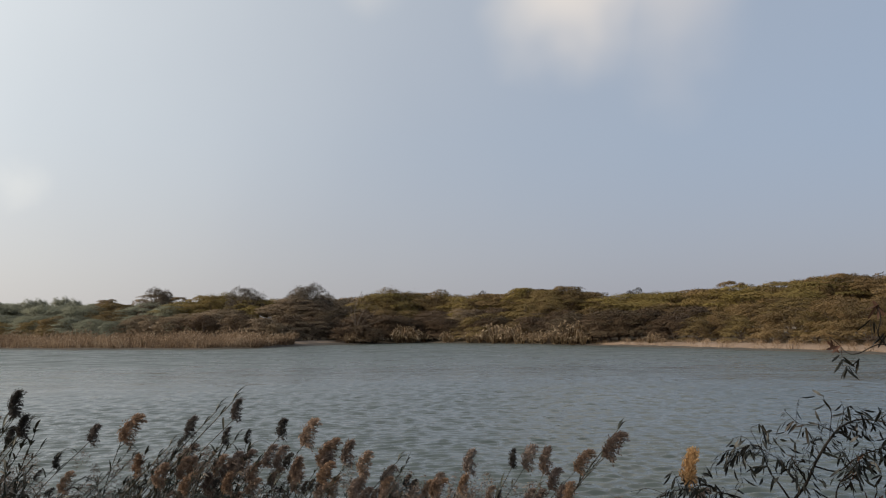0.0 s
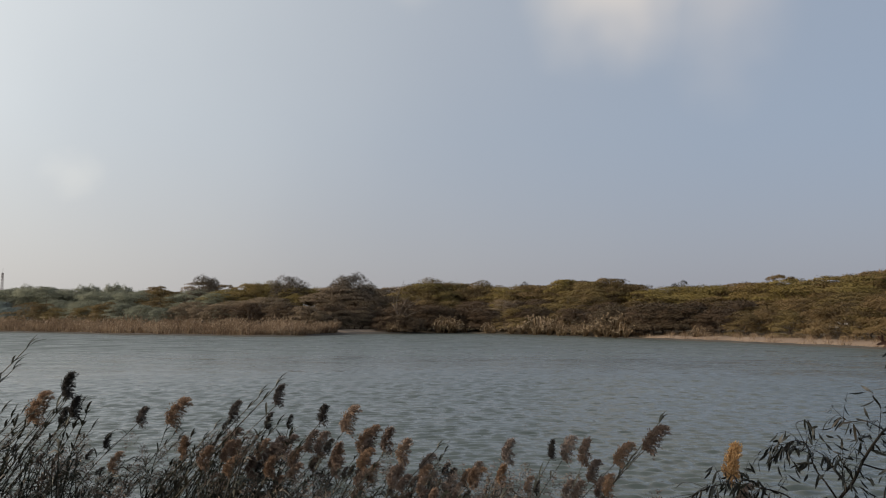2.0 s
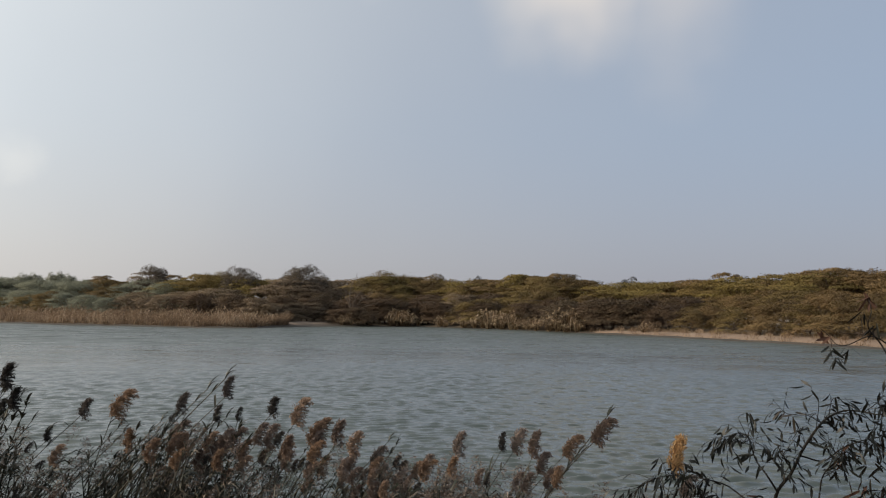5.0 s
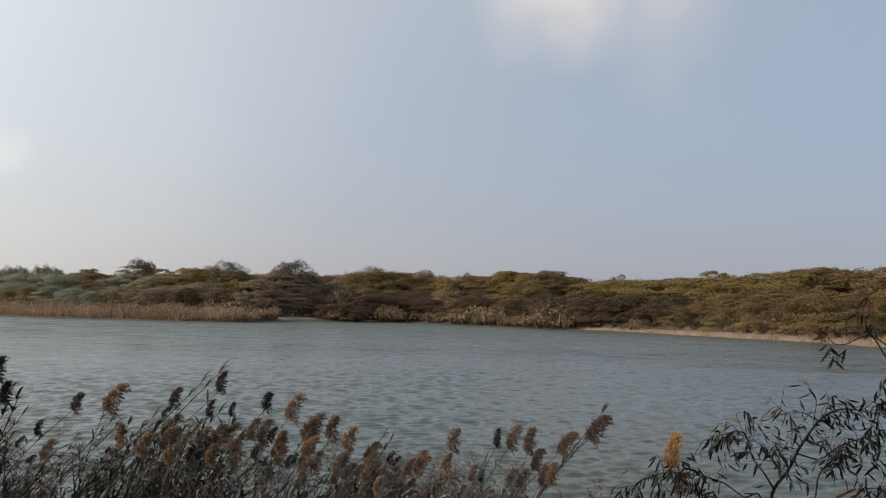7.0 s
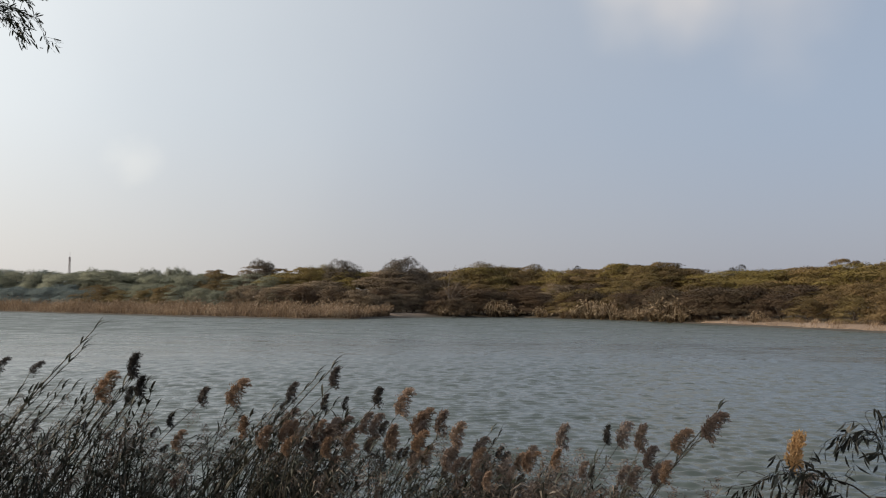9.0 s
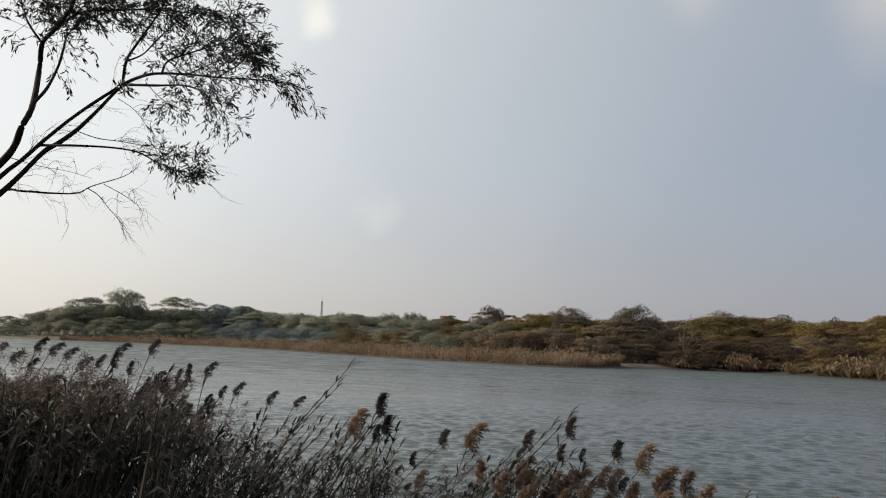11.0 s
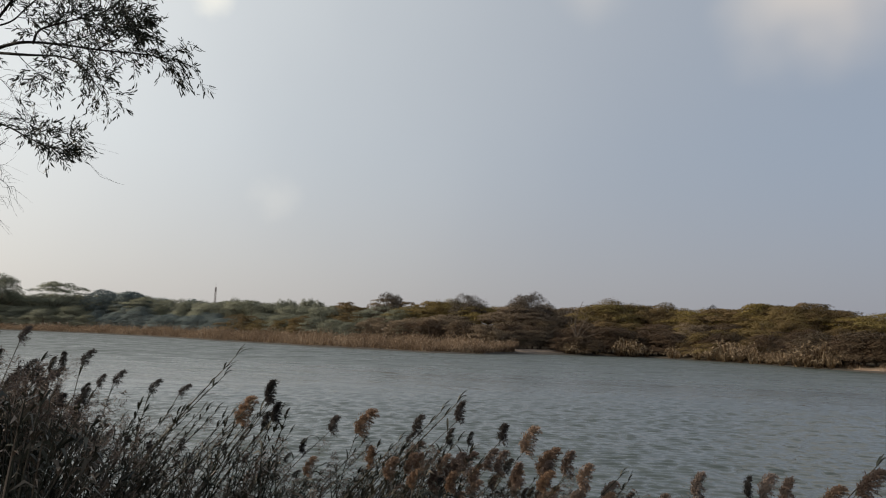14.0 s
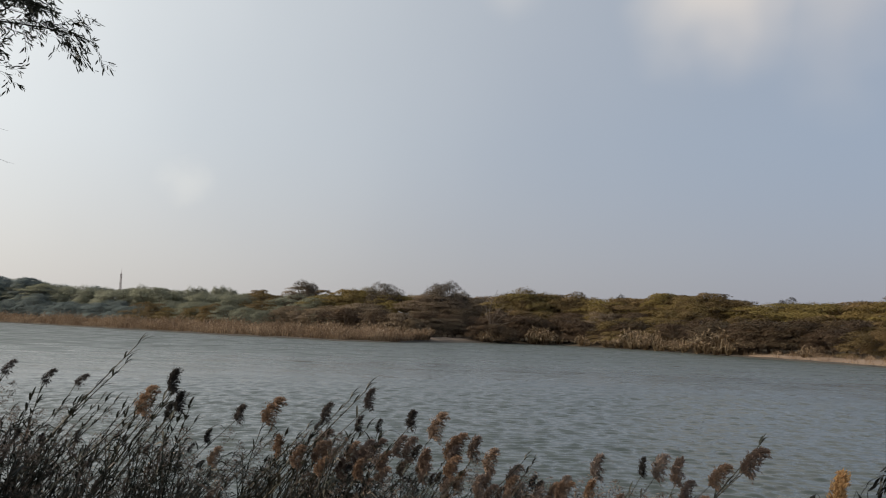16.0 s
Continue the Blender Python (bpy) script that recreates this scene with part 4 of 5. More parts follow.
for head, seeds in (("dark", (101, 102, 103, 104)), ("small", (105, 106, 107, 108)), ("tan", (111, 112, 113, 114)), ("gold", (121,)), ("", (131, 132, 133, 134)), ("blown", (141, 142, 143, 144))):
    MASTERS[head] = [(*reed_master(s, head, {"": 12, "blown": 26}.get(head, 8), {"dark": 0.86, "small": 0.64, "gold": 1.25}.get(head, 1.22)), [0]) for s in seeds]
    for ob, _, _ in MASTERS[head]:
        tagged(ob, REED_LABEL[head], "reed", "reeds on the near bank")


def reed_range(az):
    return 5.2 + (az + 20) * 0.055


def set_reed(head, az, el, rng, r=None, pick=None):
    """A reed whose tip shows at that bearing and height from the viewpoint, its foot on the ground."""
    r = reed_range(az) * rng.uniform(0.93, 1.07) if r is None else r
    ob, tip, used = pick or rng.choice(MASTERS[head])
    x, y = place(az, r)
    z = EYE + r * math.tan(radians(el))
    turn = Euler((0, 0, radians(rng.gauss(0, 22))))
    scale = 1.0
    for _ in range(3):
        off = turn.to_matrix() @ (tip * scale)
        foot = (x - off.x, y - off.y)
        scale = (z - max(-0.25, ground_at(*foot))) / tip.z
    m = Matrix.LocRotScale((foot[0], foot[1], max(-0.25, ground_at(*foot))), turn, (scale,) * 3)
    if not used[0]:
        used[0] = 1
        ob.matrix_basis = m
        return ob
    new_one = copy_thing(ob, m)
    new_one.matrix_basis = m
    return new_one


# bearings and heights of the plumes that stand free against the water
SMALL_HEADS = [(53.3, -0.6), (52.3, -0.9), (51.4, -1.2), (50.5, -1.8), (49.5, -1.7), (48.8, -1.5), (48.2, -0.8), (47.7, -2.1), (46.2, -0.5), (46.5, -3.2), (44.5, -2.6), (43.9, -2.2),
               (42.3, -2.0), (41.3, -3.7), (40.2, -3.4), (37.8, -4.0), (35.7, -4.3), (53.7, -2.0), (54.6, -1.5), (55.6, -1.0), (45.2, -3.3), (19.1, -7.5), (14.7, -7.4)]
DARK_HEADS = [(29.8, -4.0), (29.3, -5.6), (29.9, -6.3), (24.9, -6.5), (27.2, -8.2), (18.5, -6.3), (16.2, -7.2), (15.5, -5.2), (12.2, -6.7), (2.8, -11.0), (-5.1, -9.2)]
TAN_HEADS = [(31.6, -5.3), (22.6, -6.0), (22.2, -8.7), (10.3, -6.9), (12.3, -8.7), (15.6, -9.0), (18.7, -8.2), (9.0, -9.3), (7.4, -8.5), (6.2, -9.3), (6.0, -11.8), (1.3, -11.4), (4.0, -11.6), (-1.8, -9.3),
             (-3.3, -11.9), (-6.4, -8.9), (-10.5, -9.2), (-12.8, -7.9), (-8.1, -10.6), (-6.3, -12.0), (-18.5, -11.6), (16.6, -9.8), (14.4, -10.0), (11.2, -10.0), (9.2, -10.8)]


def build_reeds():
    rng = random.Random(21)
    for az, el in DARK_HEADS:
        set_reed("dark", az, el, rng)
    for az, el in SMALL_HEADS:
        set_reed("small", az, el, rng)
    for az, el in ((32.5, -2.2), (33.2, -3.6), (15.8, -5.2), (17.0, -5.9), (-12.9, -7.6), (-11.6, -9.6)):      # leafy stalks laid over
        set_reed("blown", az, el, rng)
    for az, el in TAN_HEADS:
        set_reed("tan", az, el, rng)
    set_reed("gold", -18.0, -9.0, rng, 5.0)
    for _ in range(72):                                # the dense stand further along the bank
        az = rng.uniform(42, 68)
        set_reed(rng.choice(("small", "small", "blown")), az, -2.6 - abs(rng.gauss(0, 1.9)) - max(0, (45 - az) * 0.5), rng, reed_range(az) * rng.uniform(0.8, 1.08))
    for _ in range(5):                                # a knot of russet plumes
        set_reed(rng.choice(("tan", "tan", "dark")), rng.gauss(14.5, 2.6), -8.0 - abs(rng.gauss(0, 1.4)), rng)
    for _ in range(78):                                # stems laid over by the wind, in three fans
        az, el, wide = rng.choice(((30.5, -5.6, 1.7), (30.5, -5.6, 1.7), (17.8, -8.0, 1.4), (17.8, -8.0, 1.4), (35.0, -6.0, 2.2), (24.5, -8.6, 2.6), (19.8, -8.4, 1.6), (19.8, -9.0, 1.8), (4.6, -9.4, 2.0), (40.5, -5.0, 2.0), (12.5, -10.4, 2.6)))
        set_reed("blown", rng.gauss(az, wide), el - abs(rng.gauss(0, 1.3)), rng, reed_range(az) * rng.uniform(0.92, 1.06))
    for az, el, n in ((17.6, -9.4, 4), (5.4, -11.4, 6), (11.0, -9.6, 3), (15.0, -9.8, 4), (1.5, -12.2, 5), (9.0, -11.2, 4), (-8.5, -11.0, 4)):      # russet heads massed together
        for _ in range(n):
            set_reed("tan", rng.gauss(az, 1.1), el + rng.gauss(0, 1.0), rng, reed_range(az) * rng.uniform(0.92, 1.05))
    for _ in range(22):                                # plumes lower down, crowded together
        az = rng.choice((rng.uniform(-10, 36), rng.gauss(16, 3), rng.gauss(5, 4)))
        low = float(np.interp(az, [-12, 0, 10, 15, 25, 38], [-12.0, -11.3, -10, -9.0, -8.8, -6.5]))
        set_reed(rng.choice(("tan", "tan", "dark")), az, low - abs(rng.gauss(0, 1.8)), rng, reed_range(az) * rng.uniform(0.88, 1.05))
    for _ in range(16):
        az = rng.uniform(26, 44)
        low = float(np.interp(az, [19, 25, 34, 41, 44], [-9.6, -9.4, -7.2, -6.0, -4.6]))
        set_reed("small", az, low - abs(rng.gauss(0, 1.8)), rng, reed_range(az) * rng.uniform(0.88, 1.05))
    for _ in range(16):
        az = rng.uniform(-40, -12)
        set_reed("", az, -13.5 - abs(rng.gauss(0, 1.5)), rng, reed_range(az) * rng.uniform(0.9, 1.05))


build_reeds()


def build_undergrowth():
    """The foot of the stand: crowded leaning stems with short leaves, and seed fluff caught among them."""
    rng = np.random.default_rng(15)
    per = 10                                           # stems in a tuft, fanned out by the wind
    tufts = np.concatenate([rng.uniform(-13, 42, 48), rng.uniform(10, 36, 4), rng.uniform(37, 47, 12), rng.normal(19.5, 1.6, 9), rng.normal(4, 3.0, 22), rng.normal(-8, 2.5, 7), rng.uniform(45.8, 72, 215)])
    tufts = tufts[~((tufts > 5.5) & (tufts < 13.5) & (rng.uniform(0, 1, len(tufts)) < 0.3))]
    az0 = np.repeat(tufts, per)
    n = len(az0)
    r0 = np.repeat((5.2 + (tufts + 20) * 0.055) * np.where(tufts > 42, rng.uniform(0.62, 1.06, len(tufts)), rng.uniform(0.88, 1.06, len(tufts))), per)
    fx, fy = -r0 * np.sin(np.radians(az0)) + rng.normal(0, 0.07, n), r0 * np.cos(np.radians(az0)) + rng.normal(0, 0.07, n)
    fz = land_height(fx, fy)
    foot = np.stack([fx, fy, np.maximum(fz, -0.2) - 0.03], 1)
    az = az0 - np.abs(rng.normal(2.4, 2.6, n)) + 0.8
    r = r0 * rng.uniform(0.96, 1.04, n)
    top = np.interp(az, [-14, 0, 8, 14, 18, 24, 34, 41, 46, 66], [-13.2, -12.2, -11.2, -10.0, -8.8, -9.6, -7.6, -6.6, -4.4, -2.5])
    vigour = np.repeat(rng.normal(0, np.where(tufts < 41, 2.2, 1.0)), per)
    el = top - np.abs(rng.normal(0, 2.2, n)) * np.where(az > 42, 0.55, 1.0) - np.abs(vigour)
    x, y = -r * np.sin(np.radians(az)), r * np.cos(np.radians(az))
    z = np.maximum(EYE + r * np.tan(np.radians(el)), fz + 0.3)
    tip = np.stack([x, y, z], 1)
    mid = foot + (tip - foot) * np.array([0.42, 0.5, 0.62])
    g = Geo()
    side = np.array([0.0066, 0, 0])
    dep = np.array([0, 0.0066, 0])
    rings = [np.stack([p + side * k, p - side * k * 0.5 + dep * k, p - side * k * 0.5 - dep * k], 1) for p, k in ((foot, 1.3), (mid, 1.0), (tip, 0.5))]
    v = np.stack(rings, 1).reshape(-1, 3)
    base = np.arange(n)[:, None] * 9
    for i in (0, 3):
        for j in range(3):
            g.f.append(base + np.array([[i + j, i + (j + 1) % 3, i + 3 + (j + 1) % 3, i + 3 + j]]))
    g.v.append(v)
    g.n += len(v)
    m = 11                                             # leaves on each stem
    t = rng.uniform(0.0, 1.0, (n, m, 1)) ** 1.3
    reach = np.where(az > 42, 2.5, 1.25)[:, None, None]
    at_stem = (tip[:, None] + (mid - tip)[:, None] * t * reach).reshape(-1, 3)
    k = len(at_stem)
    way = unit(np.stack([rng.normal(0.55, 0.5, k), rng.normal(0, 0.5, k), rng.normal(0.55, 0.45, k)], 1))
    length = rng.uniform(0.06, 0.21, (k, 1))
    bow = at_stem + way * length * 0.5 + np.array([0, 0, 0.02])
    end = at_stem + way * length + np.stack([0 * way[:, 0], 0 * way[:, 0], -0.35 * length[:, 0]], 1)
    w = unit(np.cross(way, rng.normal(size=(k, 3)))) * rng.uniform(0.005, 0.0125, (k, 1)) * np.where(np.repeat(az, m) > 41, 1.3, 1.0)[:, None]
    v = np.stack([at_stem - w * 0.3, at_stem + w * 0.3, bow + w, end, bow - w], 1).reshape(-1, 3)
    q = np.arange(k)[:, None] * 5 + g.n
    g.v.append(v)
    g.n += len(v)
    g.f += [q + np.array([[0, 1, 2, 4]]), q + np.array([[4, 2, 3]])]
    # fluff: soft heads too crowded to tell apart
    g2 = Geo()
    heads = tip[rng.uniform(0, 1, n) < np.where(az < 22, 0.75, 0.6)]
    heads = heads + rng.normal(size=heads.shape) * [0.06, 0.06, 0.09]
    fl = 80
    along = rng.uniform(0, 1, (len(heads), fl, 1))
    c = heads[:, None] + np.array([0.06, 0, 0.13]) * along + rng.normal(size=(len(heads), fl, 3)) * 0.036 * np.sin(along * 2.6 + 0.4)
    c = c.reshape(-1, 3)
    u = unit(rng.normal(size=c.shape) * 0.7 + [0.5, 0, 0.0]) * rng.uniform(0.012, 0.026, (len(c), 1))
    cards(g2, c, u, unit(np.cross(u, rng.normal(size=c.shape))) * 0.0026)
    tagged(new("seed_fluff", g2.mesh("seed_fluff", FLUFF)), "soft brown seed fluff caught among the reed stems", "reeds", kind="stuff")
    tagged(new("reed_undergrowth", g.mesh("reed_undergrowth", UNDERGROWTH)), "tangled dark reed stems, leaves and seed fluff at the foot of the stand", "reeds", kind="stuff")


build_undergrowth()

# ---------------------------------------------------------------- bush and tree on the near bank


def lance_leaf(seed, mat, length, width):
    """A narrow drooping leaf hanging along -z from its stalk."""
    s = np.linspace(0, 1, 6)
    w = width * np.sin(np.clip(s * 0.95 + 0.05, 0, 1) * np.pi) ** 0.45
    mid = np.stack([0.18 * length * s ** 2, 0 * s, -length * s], 1)
    side = np.stack([0.3 * w, w, 0 * s], 1)
    n = len(s)
    i = np.arange(n - 1)
    g = Geo()
    g.add(np.concatenate([mid - side * [-1, 1, 1], mid, mid + side]),
          np.concatenate([np.stack([i, i + 1, i + 1 + n, i + n], 1), np.stack([i + n, i + 1 + n, i + 1 + 2 * n, i + 2 * n], 1)]))
    return g.mesh("leaf", mat, smooth=True)


def at(az, el, r):
    d = toward(az, el)
    k = r / math.hypot(d.x, d.y)
    return np.array([d.x * k, d.y * k, EYE + d.z * k])


def leaf_pose(p, way, rng, spread, droop, scale):
    """A leaf hung at p: its length follows the twig's way, thrown off by spread, and sinks by droop."""
    d = Vector(way).normalized() + Vector((rng.gauss(0, spread), rng.gauss(0, spread), rng.gauss(0, spread) - droop))
    turn = d.to_track_quat("-Z", "X").to_matrix().to_4x4() @ Matrix.Rotation(rng.uniform(0, 6.28), 4, "Z")
    return Matrix.Translation(Vector(p)) @ turn @ Matrix.Scale(scale, 4)


def hung_leaves(geo, nr, spots, ways, spread, droop, length, width):
    """Narrow leaves, pointed at both ends and folded along the middle, joined into one mesh."""
    n = len(spots)
    u = unit(ways + nr.normal(size=(n, 3)) * spread - [0, 0, droop])
    w = unit(np.cross(u, nr.normal(size=(n, 3))))
    k = unit(np.cross(u, w))
    l = nr.uniform(*length, (n, 1))
    h = nr.uniform(*width, (n, 1))
    mid = spots + u * l * 0.45 + k * l * 0.05
    late = spots + u * l * 0.78
    v = np.stack([spots, mid + w * h, mid - w * h, late + w * h * 0.75, late - w * h * 0.75, spots + u * l - k * l * 0.08], 1).reshape(-1, 3)
    q = np.arange(n)[:, None] * 6
    geo.v.append(v)
    geo.f += [q + geo.n + np.array([[0, 1, 2]]), q + geo.n + np.array([[2, 1, 3, 4]]), q + geo.n + np.array([[4, 3, 5]])]
    geo.n += len(v)


def build_bush():
    rng = random.Random(31)
    nr = np.random.default_rng(9)
    fx, fy = place(-24.3, 4.0)
    base = tagged(new("willow_bush"), "dark narrow-leaved bush with thin crooked branches on the bank", "bush")
    z0 = ground_at(fx, fy)
    foot = (fx, fy, z0 - 0.1)
    A = lambda *pts: [tuple(at(a, e, 4.0 + 0.12 * math.sin(a * 1.7 + e))) for a, e in pts]
    # points along each branch, thickness at its foot, from where it bears twigs, twigs, leaves on it
    limbs = [
        ([foot, (fx + 0.02, fy, z0 + 0.6)] + A((-24.3, -13.3), (-24.4, -12.0), (-25.3, -10.7), (-26.0, -9.2), (-26.9, -7.7), (-27.7, -6.8), (-28.7, -6.3), (-29.8, -6.3), (-30.7, -6.4), (-31.4, -6.0), (-33.0, -6.6)), 0.0105, 0.42, 26, 14),
        (A((-24.4, -12.0), (-23.7, -10.9), (-23.1, -10.1), (-22.8, -9.2), (-22.5, -8.4), (-21.6, -8.4), (-21.0, -9.1)), 0.0050, 0.35, 15, 10),
        ([(fx - 0.03, fy, z0 + 0.3)] + A((-23.7, -13.2), (-22.4, -12.7), (-21.1, -11.9), (-19.6, -11.6), (-18.1, -11.5), (-16.6, -11.7), (-15.4, -12.3), (-14.7, -13.0)), 0.0052, 0.4, 20, 14),
        (A((-22.9, -9.3), (-22.3, -8.0), (-22.0, -7.2), (-22.5, -6.9)), 0.0016, 0.9, 0, 0),
        (A((-27.2, -7.2), (-26.2, -6.7), (-25.4, -6.8), (-24.7, -6.6)), 0.0022, 0.5, 3, 3),
        (A((-25.9, -9.5), (-27.3, -9.7), (-28.4, -8.8), (-29.8, -8.1), (-31.2, -7.8), (-33.0, -8.2)), 0.0042, 0.25, 18, 12),
        ([(fx + 0.05, fy, z0 + 0.3)] + A((-26.8, -13.1), (-27.2, -10.8), (-28.0, -9.7), (-28.6, -9.0)), 0.0055, 0.5, 10, 6),
        ([(fx + 0.10, fy, z0 + 0.2)] + A((-29.2, -14.0), (-29.8, -12.7), (-30.5, -11.8), (-31.3, -11.0), (-33.0, -10.2)), 0.0060, 0.45, 16, 10),
        (A((-24.4, -12.0), (-24.9, -11.2), (-24.7, -10.2), (-24.9, -9.3)), 0.0030, 0.4, 8, 5),
        (A((-26.9, -7.7), (-27.1, -6.2), (-27.1, -5.6)), 0.0018, 0.6, 1, 3),
        (A((-27.7, -6.8), (-27.9, -5.7), (-28.3, -5.4)), 0.0018, 0.6, 1, 3),
        (A((-29.8, -6.3), (-30.4, -5.8), (-31.0, -5.1)), 0.0020, 0.5, 2, 3),
        ([(fx + 0.2, fy, z0 + 0.2)] + A((-34.6, -10.0), (-33.6, -6.0), (-31.6, -3.1), (-30.9, -1.8), (-30.2, -0.7), (-30.4, 0.4), (-30.2, 1.6)), 0.0075, 0.97, 0, 0),
        (A((-32.6, -3.4), (-31.7, -2.2), (-30.4, -1.3), (-29.0, -1.9), (-28.3, -1.9), (-27.8, -1.3), (-27.3, -0.8)), 0.0034, 0.97, 0, 0),
        (A((-23.7, -13.2), (-22.9, -13.8), (-21.6, -13.4), (-20.4, -12.9)), 0.0030, 0.3, 9, 6),
        (A((-19.6, -11.6), (-18.8, -12.4), (-17.4, -13.0)), 0.0022, 0.2, 7, 4),
    ]
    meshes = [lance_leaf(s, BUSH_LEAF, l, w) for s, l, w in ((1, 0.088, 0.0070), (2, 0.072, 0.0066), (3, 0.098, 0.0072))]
    rust = [lance_leaf(s, DEAD_LEAF, l, w) for s, l, w in ((4, 0.085, 0.0075), (5, 0.07, 0.0070))]
    spots, ways = [], []

    def hang(p, way, few=meshes, spread=0.45, droop=1.0):
        leaf = part("leaf", rng.choice(few), base)
        leaf.matrix_basis = leaf_pose(p, way, rng, spread, droop, rng.uniform(0.6, 1.0))

    for points, thick, lo, n, leaves in limbs:
        line = curve_through(points, 7)
        along = np.gradient(line, axis=0)
        g = Geo()
        tube(g, line, thick, 0.0013, 5)
        for _ in range(int(n * 1.6)):
            j = min(len(line) - 2, int(rng.uniform(lo, 1.0) * len(line)))
            d = unit(unit(along[j]) * 0.8 + nr.normal(size=3) * [0.75, 0.6, 0.6] + [0, 0, 0.1]) * rng.uniform(0.07, 0.20)
            tw = curve_through([line[j], line[j] + d * 0.5 + nr.normal(size=3) * 0.012, line[j] + d + [0, 0, -0.025]], 4)
            tube(g, tw, 0.0016, 0.0008, 3)
            for p in tw[3::2]:
                for _ in range(rng.choice((1, 1, 2))):
                    spots.append(p + nr.normal(size=3) * 0.006)
                    ways.append(unit(d))
        for _ in range(leaves):
            j = min(len(line) - 2, int(rng.uniform(max(lo, 0.3), 1.0) * len(line)))
            hang(line[j], unit(along[j]))
        part("branch", g.mesh("branch", SILHOUETTE_BARK, smooth=True), base)
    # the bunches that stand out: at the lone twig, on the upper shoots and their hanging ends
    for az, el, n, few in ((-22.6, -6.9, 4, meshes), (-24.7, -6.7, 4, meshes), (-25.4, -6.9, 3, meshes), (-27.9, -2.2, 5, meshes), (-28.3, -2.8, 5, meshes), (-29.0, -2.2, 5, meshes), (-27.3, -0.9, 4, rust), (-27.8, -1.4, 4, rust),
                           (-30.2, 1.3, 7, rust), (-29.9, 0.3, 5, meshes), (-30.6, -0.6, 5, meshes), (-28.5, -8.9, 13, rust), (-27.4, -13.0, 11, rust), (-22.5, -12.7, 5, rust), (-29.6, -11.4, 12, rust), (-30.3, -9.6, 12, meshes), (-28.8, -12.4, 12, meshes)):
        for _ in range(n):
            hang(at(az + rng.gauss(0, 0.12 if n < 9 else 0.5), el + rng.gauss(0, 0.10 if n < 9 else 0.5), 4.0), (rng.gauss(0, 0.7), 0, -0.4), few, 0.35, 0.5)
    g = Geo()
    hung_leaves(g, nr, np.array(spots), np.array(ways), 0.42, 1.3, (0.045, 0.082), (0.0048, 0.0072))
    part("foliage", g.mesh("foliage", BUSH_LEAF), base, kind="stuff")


build_bush()


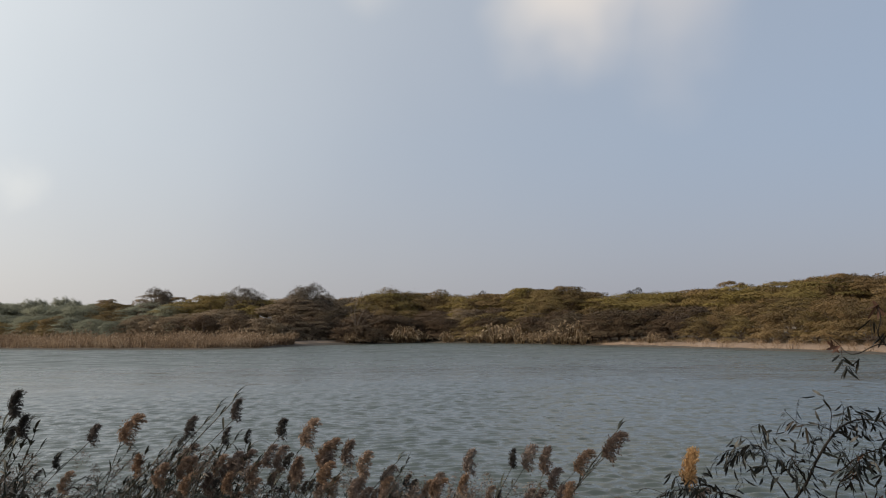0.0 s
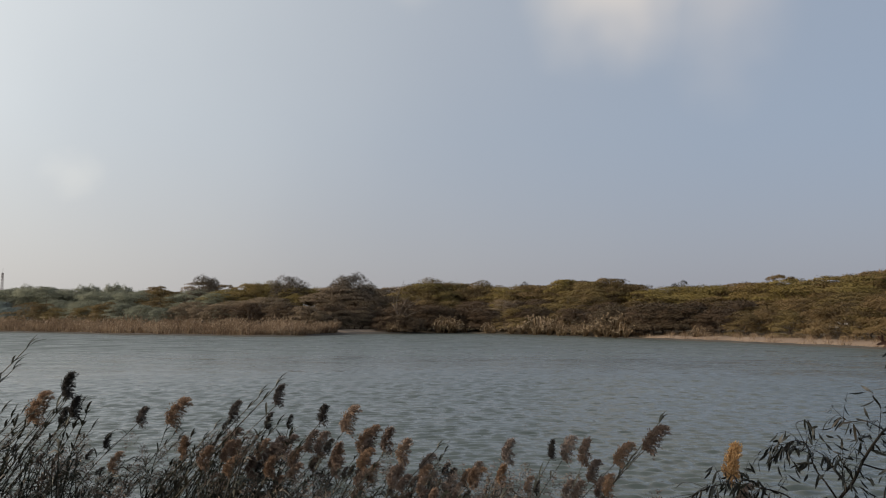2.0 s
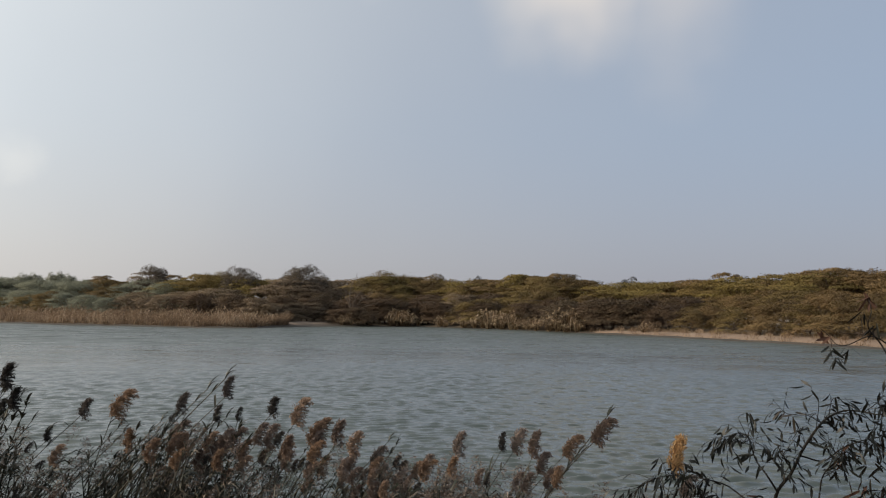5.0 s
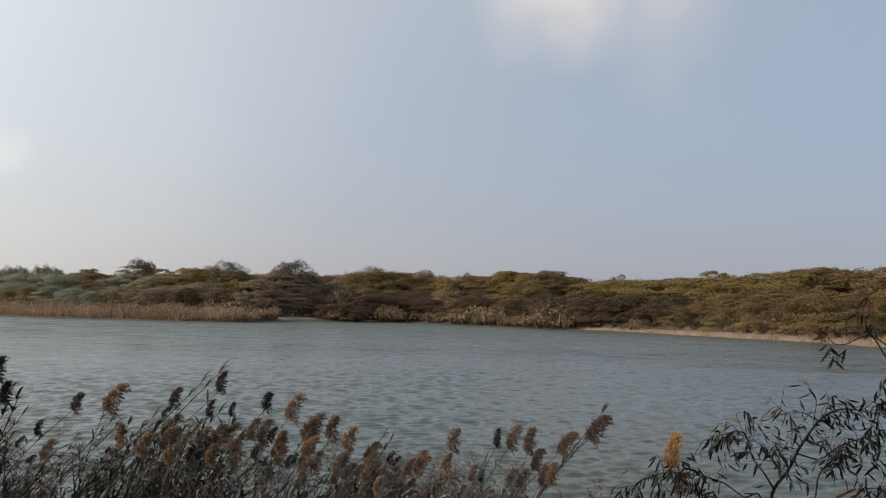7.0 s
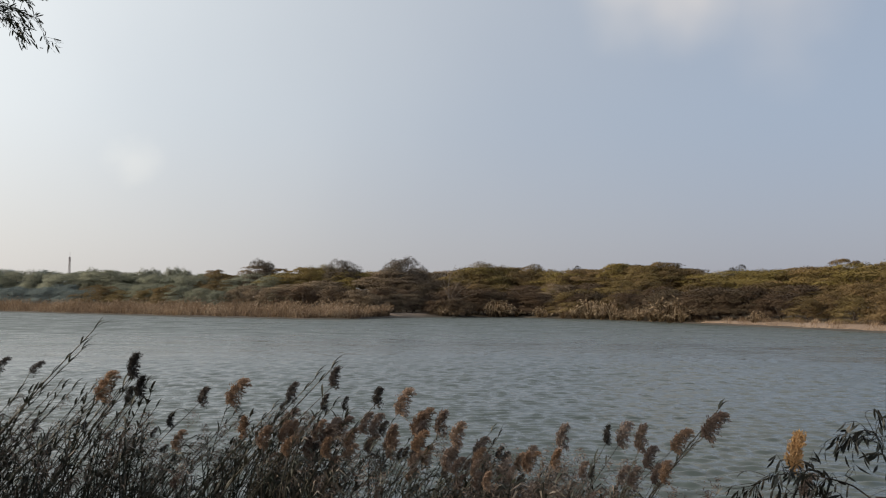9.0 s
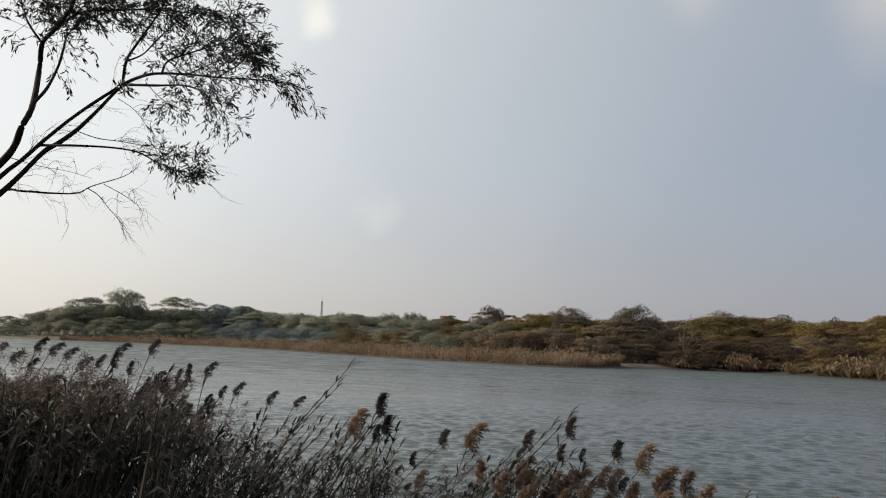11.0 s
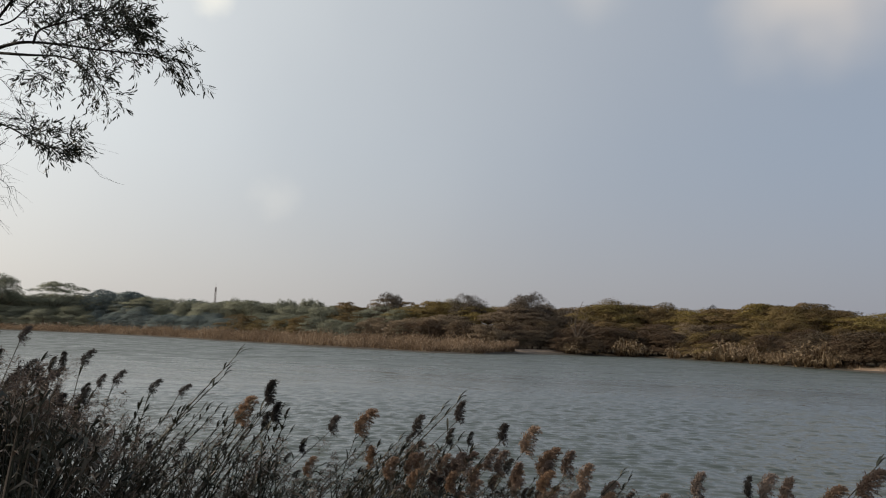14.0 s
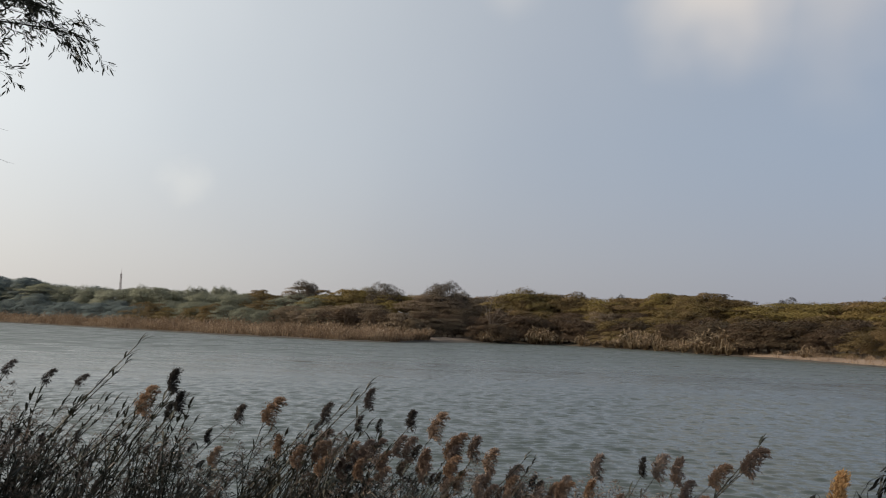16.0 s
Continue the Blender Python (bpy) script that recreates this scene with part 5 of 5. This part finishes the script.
def build_leaning_tree():
    """The tree beside the viewpoint: a trunk out to the left, limbs that reach in over the bank, narrow leaves in
    sprays; unseen limbs added further left shade the reeds.
    """
    rng = random.Random(41)
    nr = np.random.default_rng(41)
    tx, ty = place(66, 6.6)
    z0 = ground_at(tx, ty)
    base = tagged(new("acacia_tree"), "slender tree coloured as a backlit silhouette, leaning over the bank with sprays of narrow leaves", "tree")
    crotch = tuple(at(62.0, 3.6, 6.5))
    wood = Geo()
    tube(wood, curve_through([(tx, ty, z0 - 0.2), (tx + 0.1, ty + 0.05, z0 + 1.2), crotch], 6), 0.11, 0.08, 8)
    tube(wood, curve_through([crotch, at(63.5, 12, 6.6), at(64.5, 22, 6.7), at(63, 33, 6.8)], 6), 0.07, 0.02, 7)
    part("trunk", wood.mesh("trunk", SILHOUETTE_BARK, smooth=True), base)
    A = lambda *pts: [tuple(at(a, e, 6.4 + 0.22 * math.sin(a * 1.3 + e))) for a, e in pts]
    C = [crotch]
    # points, thickness at both ends, then for the leafy twigs: from where, how many, reach; and bare twigs: how many, reach
    limbs = [
        (C + A((59.2, 7.0), (56.8, 10.1), (55.9, 11.1), (54.7, 12.6), (53.4, 14.1), (51.9, 15.6), (50.1, 17.2)), 0.022, 0.012, 0, 0, 0, 14, 0.42),
        (C + A((59.0, 6.2), (56.7, 9.0), (55.8, 10.2), (54.6, 11.9), (53.8, 12.6), (52.8, 13.6), (51.7, 15.0), (50.7, 16.4), (50.1, 17.2)), 0.025, 0.013, 0.75, 3, 0.2, 6, 0.3),
        (A((50.1, 17.2), (49.2, 17.8), (48.0, 18.3), (45.8, 18.6), (43.6, 18.7), (40.9, 18.9), (38.9, 18.9), (36.9, 18.6)), 0.015, 0.002, 0.28, 48, 0.34, 0, 0),
        (A((50.1, 17.2), (47.9, 17.5), (45.8, 17.8), (44.4, 17.4), (43.4, 16.3), (42.6, 15.4)), 0.012, 0.002, 0.45, 24, 0.24, 0, 0),
        (A((50.1, 17.2), (50.0, 18.8), (49.4, 20.1), (48.5, 21.7), (47.8, 23.1), (47.3, 24.4)), 0.014, 0.005, 0.25, 34, 0.40, 0, 0),
        (A((47.6, 18.3), (47.2, 19.3), (45.5, 20.2), (43.6, 21.1), (42.7, 21.9), (42.1, 22.5)), 0.010, 0.002, 0.25, 44, 0.36, 0, 0),
        (C + A((58.6, 8.6), (56.6, 11.5), (56.1, 13.3), (55.6, 14.8), (55.4, 17.3), (55.4, 18.9), (54.8, 19.9), (53.9, 21.5), (53.6, 23.0)), 0.030, 0.012, 0.62, 40, 0.42, 0, 0),
        (A((55.6, 14.9), (54.8, 16.2), (54.2, 18.0), (53.9, 19.8), (53.0, 20.9), (51.3, 21.9)), 0.014, 0.004, 0.42, 48, 0.38, 6, 0.28),
        (A((55.4, 18.9), (56.3, 19.9), (56.8, 20.9), (57.0, 21.9)), 0.010, 0.004, 0.2, 34, 0.42, 0, 0),
        (A((54.8, 19.9), (53.2, 21.4), (50.7, 22.1), (48.2, 22.6), (45.8, 22.8), (43.4, 23.0)), 0.011, 0.003, 0.15, 62, 0.36, 0, 0),
        (A((54.8, 12.3), (52.7, 12.6), (50.3, 12.8), (48.7, 12.7), (47.2, 12.1), (45.7, 11.6), (44.6, 11.3)), 0.011, 0.002, 0.60, 30, 0.22, 8, 0.24),
        (A((52.8, 13.6), (51.4, 13.3), (49.8, 13.3), (48.1, 13.2), (46.2, 13.0), (44.6, 12.7)), 0.0045, 0.0014, 0.80, 5, 0.16, 16, 0.26),
        (C + A((59.4, 7.6), (56.7, 9.0), (55.7, 9.1), (53.8, 9.2), (52.3, 9.4), (51.4, 10.0), (49.5, 10.9), (48.6, 11.7)), 0.013, 0.0016, 0, 0, 0, 10, 0.28),
        (A((51.7, 9.8), (51.0, 9.4), (50.3, 8.6), (49.8, 8.1), (49.3, 7.6)), 0.0042, 0.0010, 0, 0, 0, 9, 0.20),
        (A((50.7, 10.2), (49.4, 9.6), (48.3, 8.9), (47.9, 8.2)), 0.0032, 0.0010, 0, 0, 0, 7, 0.18),
        (A((50.3, 16.2), (49.2, 15.6), (48.2, 14.6), (47.5, 13.9)), 0.0030, 0.0010, 0, 0, 0, 8, 0.26),
        (A((50.0, 18.8), (48.9, 19.5), (48.0, 20.7), (46.8, 22.0), (45.8, 23.0)), 0.008, 0.003, 0.3, 30, 0.36, 0, 0),
        (A((43.6, 18.7), (42.3, 19.7), (41.7, 20.4), (41.1, 20.8)), 0.006, 0.002, 0.1, 30, 0.30, 0, 0),
        (A((45.8, 18.6), (44.4, 19.4), (42.9, 20.3), (41.5, 20.7)), 0.006, 0.002, 0.2, 28, 0.30, 0, 0),
        (A((56.6, 11.2), (54.8, 10.9), (53.1, 10.8), (51.5, 10.5)), 0.0034, 0.0010, 0, 0, 0, 6, 0.22),
        (A((48.6, 17.6), (47.8, 16.9), (46.9, 16.3), (46.3, 15.9)), 0.0036, 0.0012, 0.25, 14, 0.18, 0, 0),
        (A((53.6, 23.0), (50.0, 25.0), (46.0, 25.6), (42.5, 25.4)), 0.010, 0.003, 0.0, 46, 0.42, 0, 0),
    ]
    # unseen limbs added outside the view to cast shade on the reed thicket
    shade_limbs = [(C + [tuple(Vector(crotch) + Vector(d) * k) for k in (0.5, 1.0)], 0.035, 0.012, 0.35, 12, 0.7, 0, 0) for d in
                 ((-2.6, 0.6, 1.7), (-2.6, 1.5, 1.3), (-2.9, 1.1, 0.9), (-3.2, -0.8, 2.0), (-2.2, 0.7, 2.8), (-3.4, 2.0, 0.8))]
    twigs, spots, ways = Geo(), [], []

    def bear(tw):
        t = unit(np.gradient(tw, axis=0))
        for j in range(1, len(tw)):
            for _ in range(rng.choice((0, 1, 1, 2))):
                spots.append(tw[j] + nr.normal(size=3) * 0.010)
                ways.append(t[j])

    for i, (points, r0, r1, lo, n, reach, bare, bare_reach) in enumerate(limbs + shade_limbs):
        line = curve_through(points, 8)
        along = unit(np.gradient(line, axis=0))
        g = Geo()
        tube(g, line, r0, r1, 6)
        part("branch", g.mesh("branch", SILHOUETTE_BARK, smooth=True), base)
        for _ in range(n):
            j = min(len(line) - 1, int(rng.uniform(lo, 1.0) * len(line)))
            d = unit(along[j] * 0.55 + nr.normal(size=3) * [0.65, 0.6, 0.6] + [0.3, 0, 0.12]) * reach * rng.uniform(0.5, 1.0)
            if i >= len(limbs):
                d = unit(nr.normal(size=3) + [-0.3, 0.2, 0.2]) * reach * rng.uniform(0.4, 1.2)
            tw = curve_through([line[j], line[j] + d * 0.55 + [0, 0, 0.02], line[j] + d + [0, 0, -0.02]], 5)
            if i >= len(limbs) and math.degrees(math.atan2(-tw[-1][0], tw[-1][1])) < 60.5:
                continue
            tube(twigs, tw, 0.0022, 0.0009, 3)
            bear(tw[2:])
            for _ in range(2):                         # side twigs
                q = tw[rng.randrange(3, len(tw))]
                e = unit(d * 2.5 / reach * 0.4 + nr.normal(size=3) * 0.55 + [0.1, 0, -0.15]) * rng.uniform(0.07, 0.14)
                side = curve_through([q, q + e * 0.5 + [0, 0, 0.008], q + e + [0, 0, -0.015]], 3)
                tube(twigs, side, 0.0014, 0.0007, 3)
                bear(side)
        for _ in range(bare):                          # leafless shoots, forked and drooping
            j = min(len(line) - 1, int(rng.uniform(0.25, 1.0) * len(line)))
            d = unit(along[j] * 0.9 + nr.normal(size=3) * [0.3, 0.5, 0.5] + [0.3, 0, 0.05]) * bare_reach * rng.uniform(0.5, 1.2)
            tw = curve_through([line[j], line[j] + d * 0.5 + [0, 0, 0.035] + nr.normal(size=3) * 0.015, line[j] + d + [0, 0, -0.04]], 5)
            tube(twigs, tw, 0.0018, 0.0008, 3)
            for _ in range(3):
                q = tw[rng.randrange(2, len(tw))]
                tube(twigs, curve_through([q, q + unit(d) * 0.06 + nr.normal(size=3) * 0.012, q + unit(d) * 0.12 + nr.normal(size=3) * 0.04 + [0, 0, -0.03]], 3), 0.0012, 0.0006, 3)
    part("twig_spray", twigs.mesh("twig_spray", SILHOUETTE_BARK), base, kind="stuff")
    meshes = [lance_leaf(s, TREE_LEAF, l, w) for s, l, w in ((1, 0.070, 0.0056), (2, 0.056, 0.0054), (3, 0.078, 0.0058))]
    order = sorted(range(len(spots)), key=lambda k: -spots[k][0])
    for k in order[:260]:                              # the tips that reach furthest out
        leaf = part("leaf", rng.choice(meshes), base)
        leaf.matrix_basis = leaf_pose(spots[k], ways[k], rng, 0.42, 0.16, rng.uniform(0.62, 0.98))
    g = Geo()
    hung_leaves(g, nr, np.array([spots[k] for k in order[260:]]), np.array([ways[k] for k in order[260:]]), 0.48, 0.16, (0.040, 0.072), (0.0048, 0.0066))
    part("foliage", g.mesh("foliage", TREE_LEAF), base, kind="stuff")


build_leaning_tree()
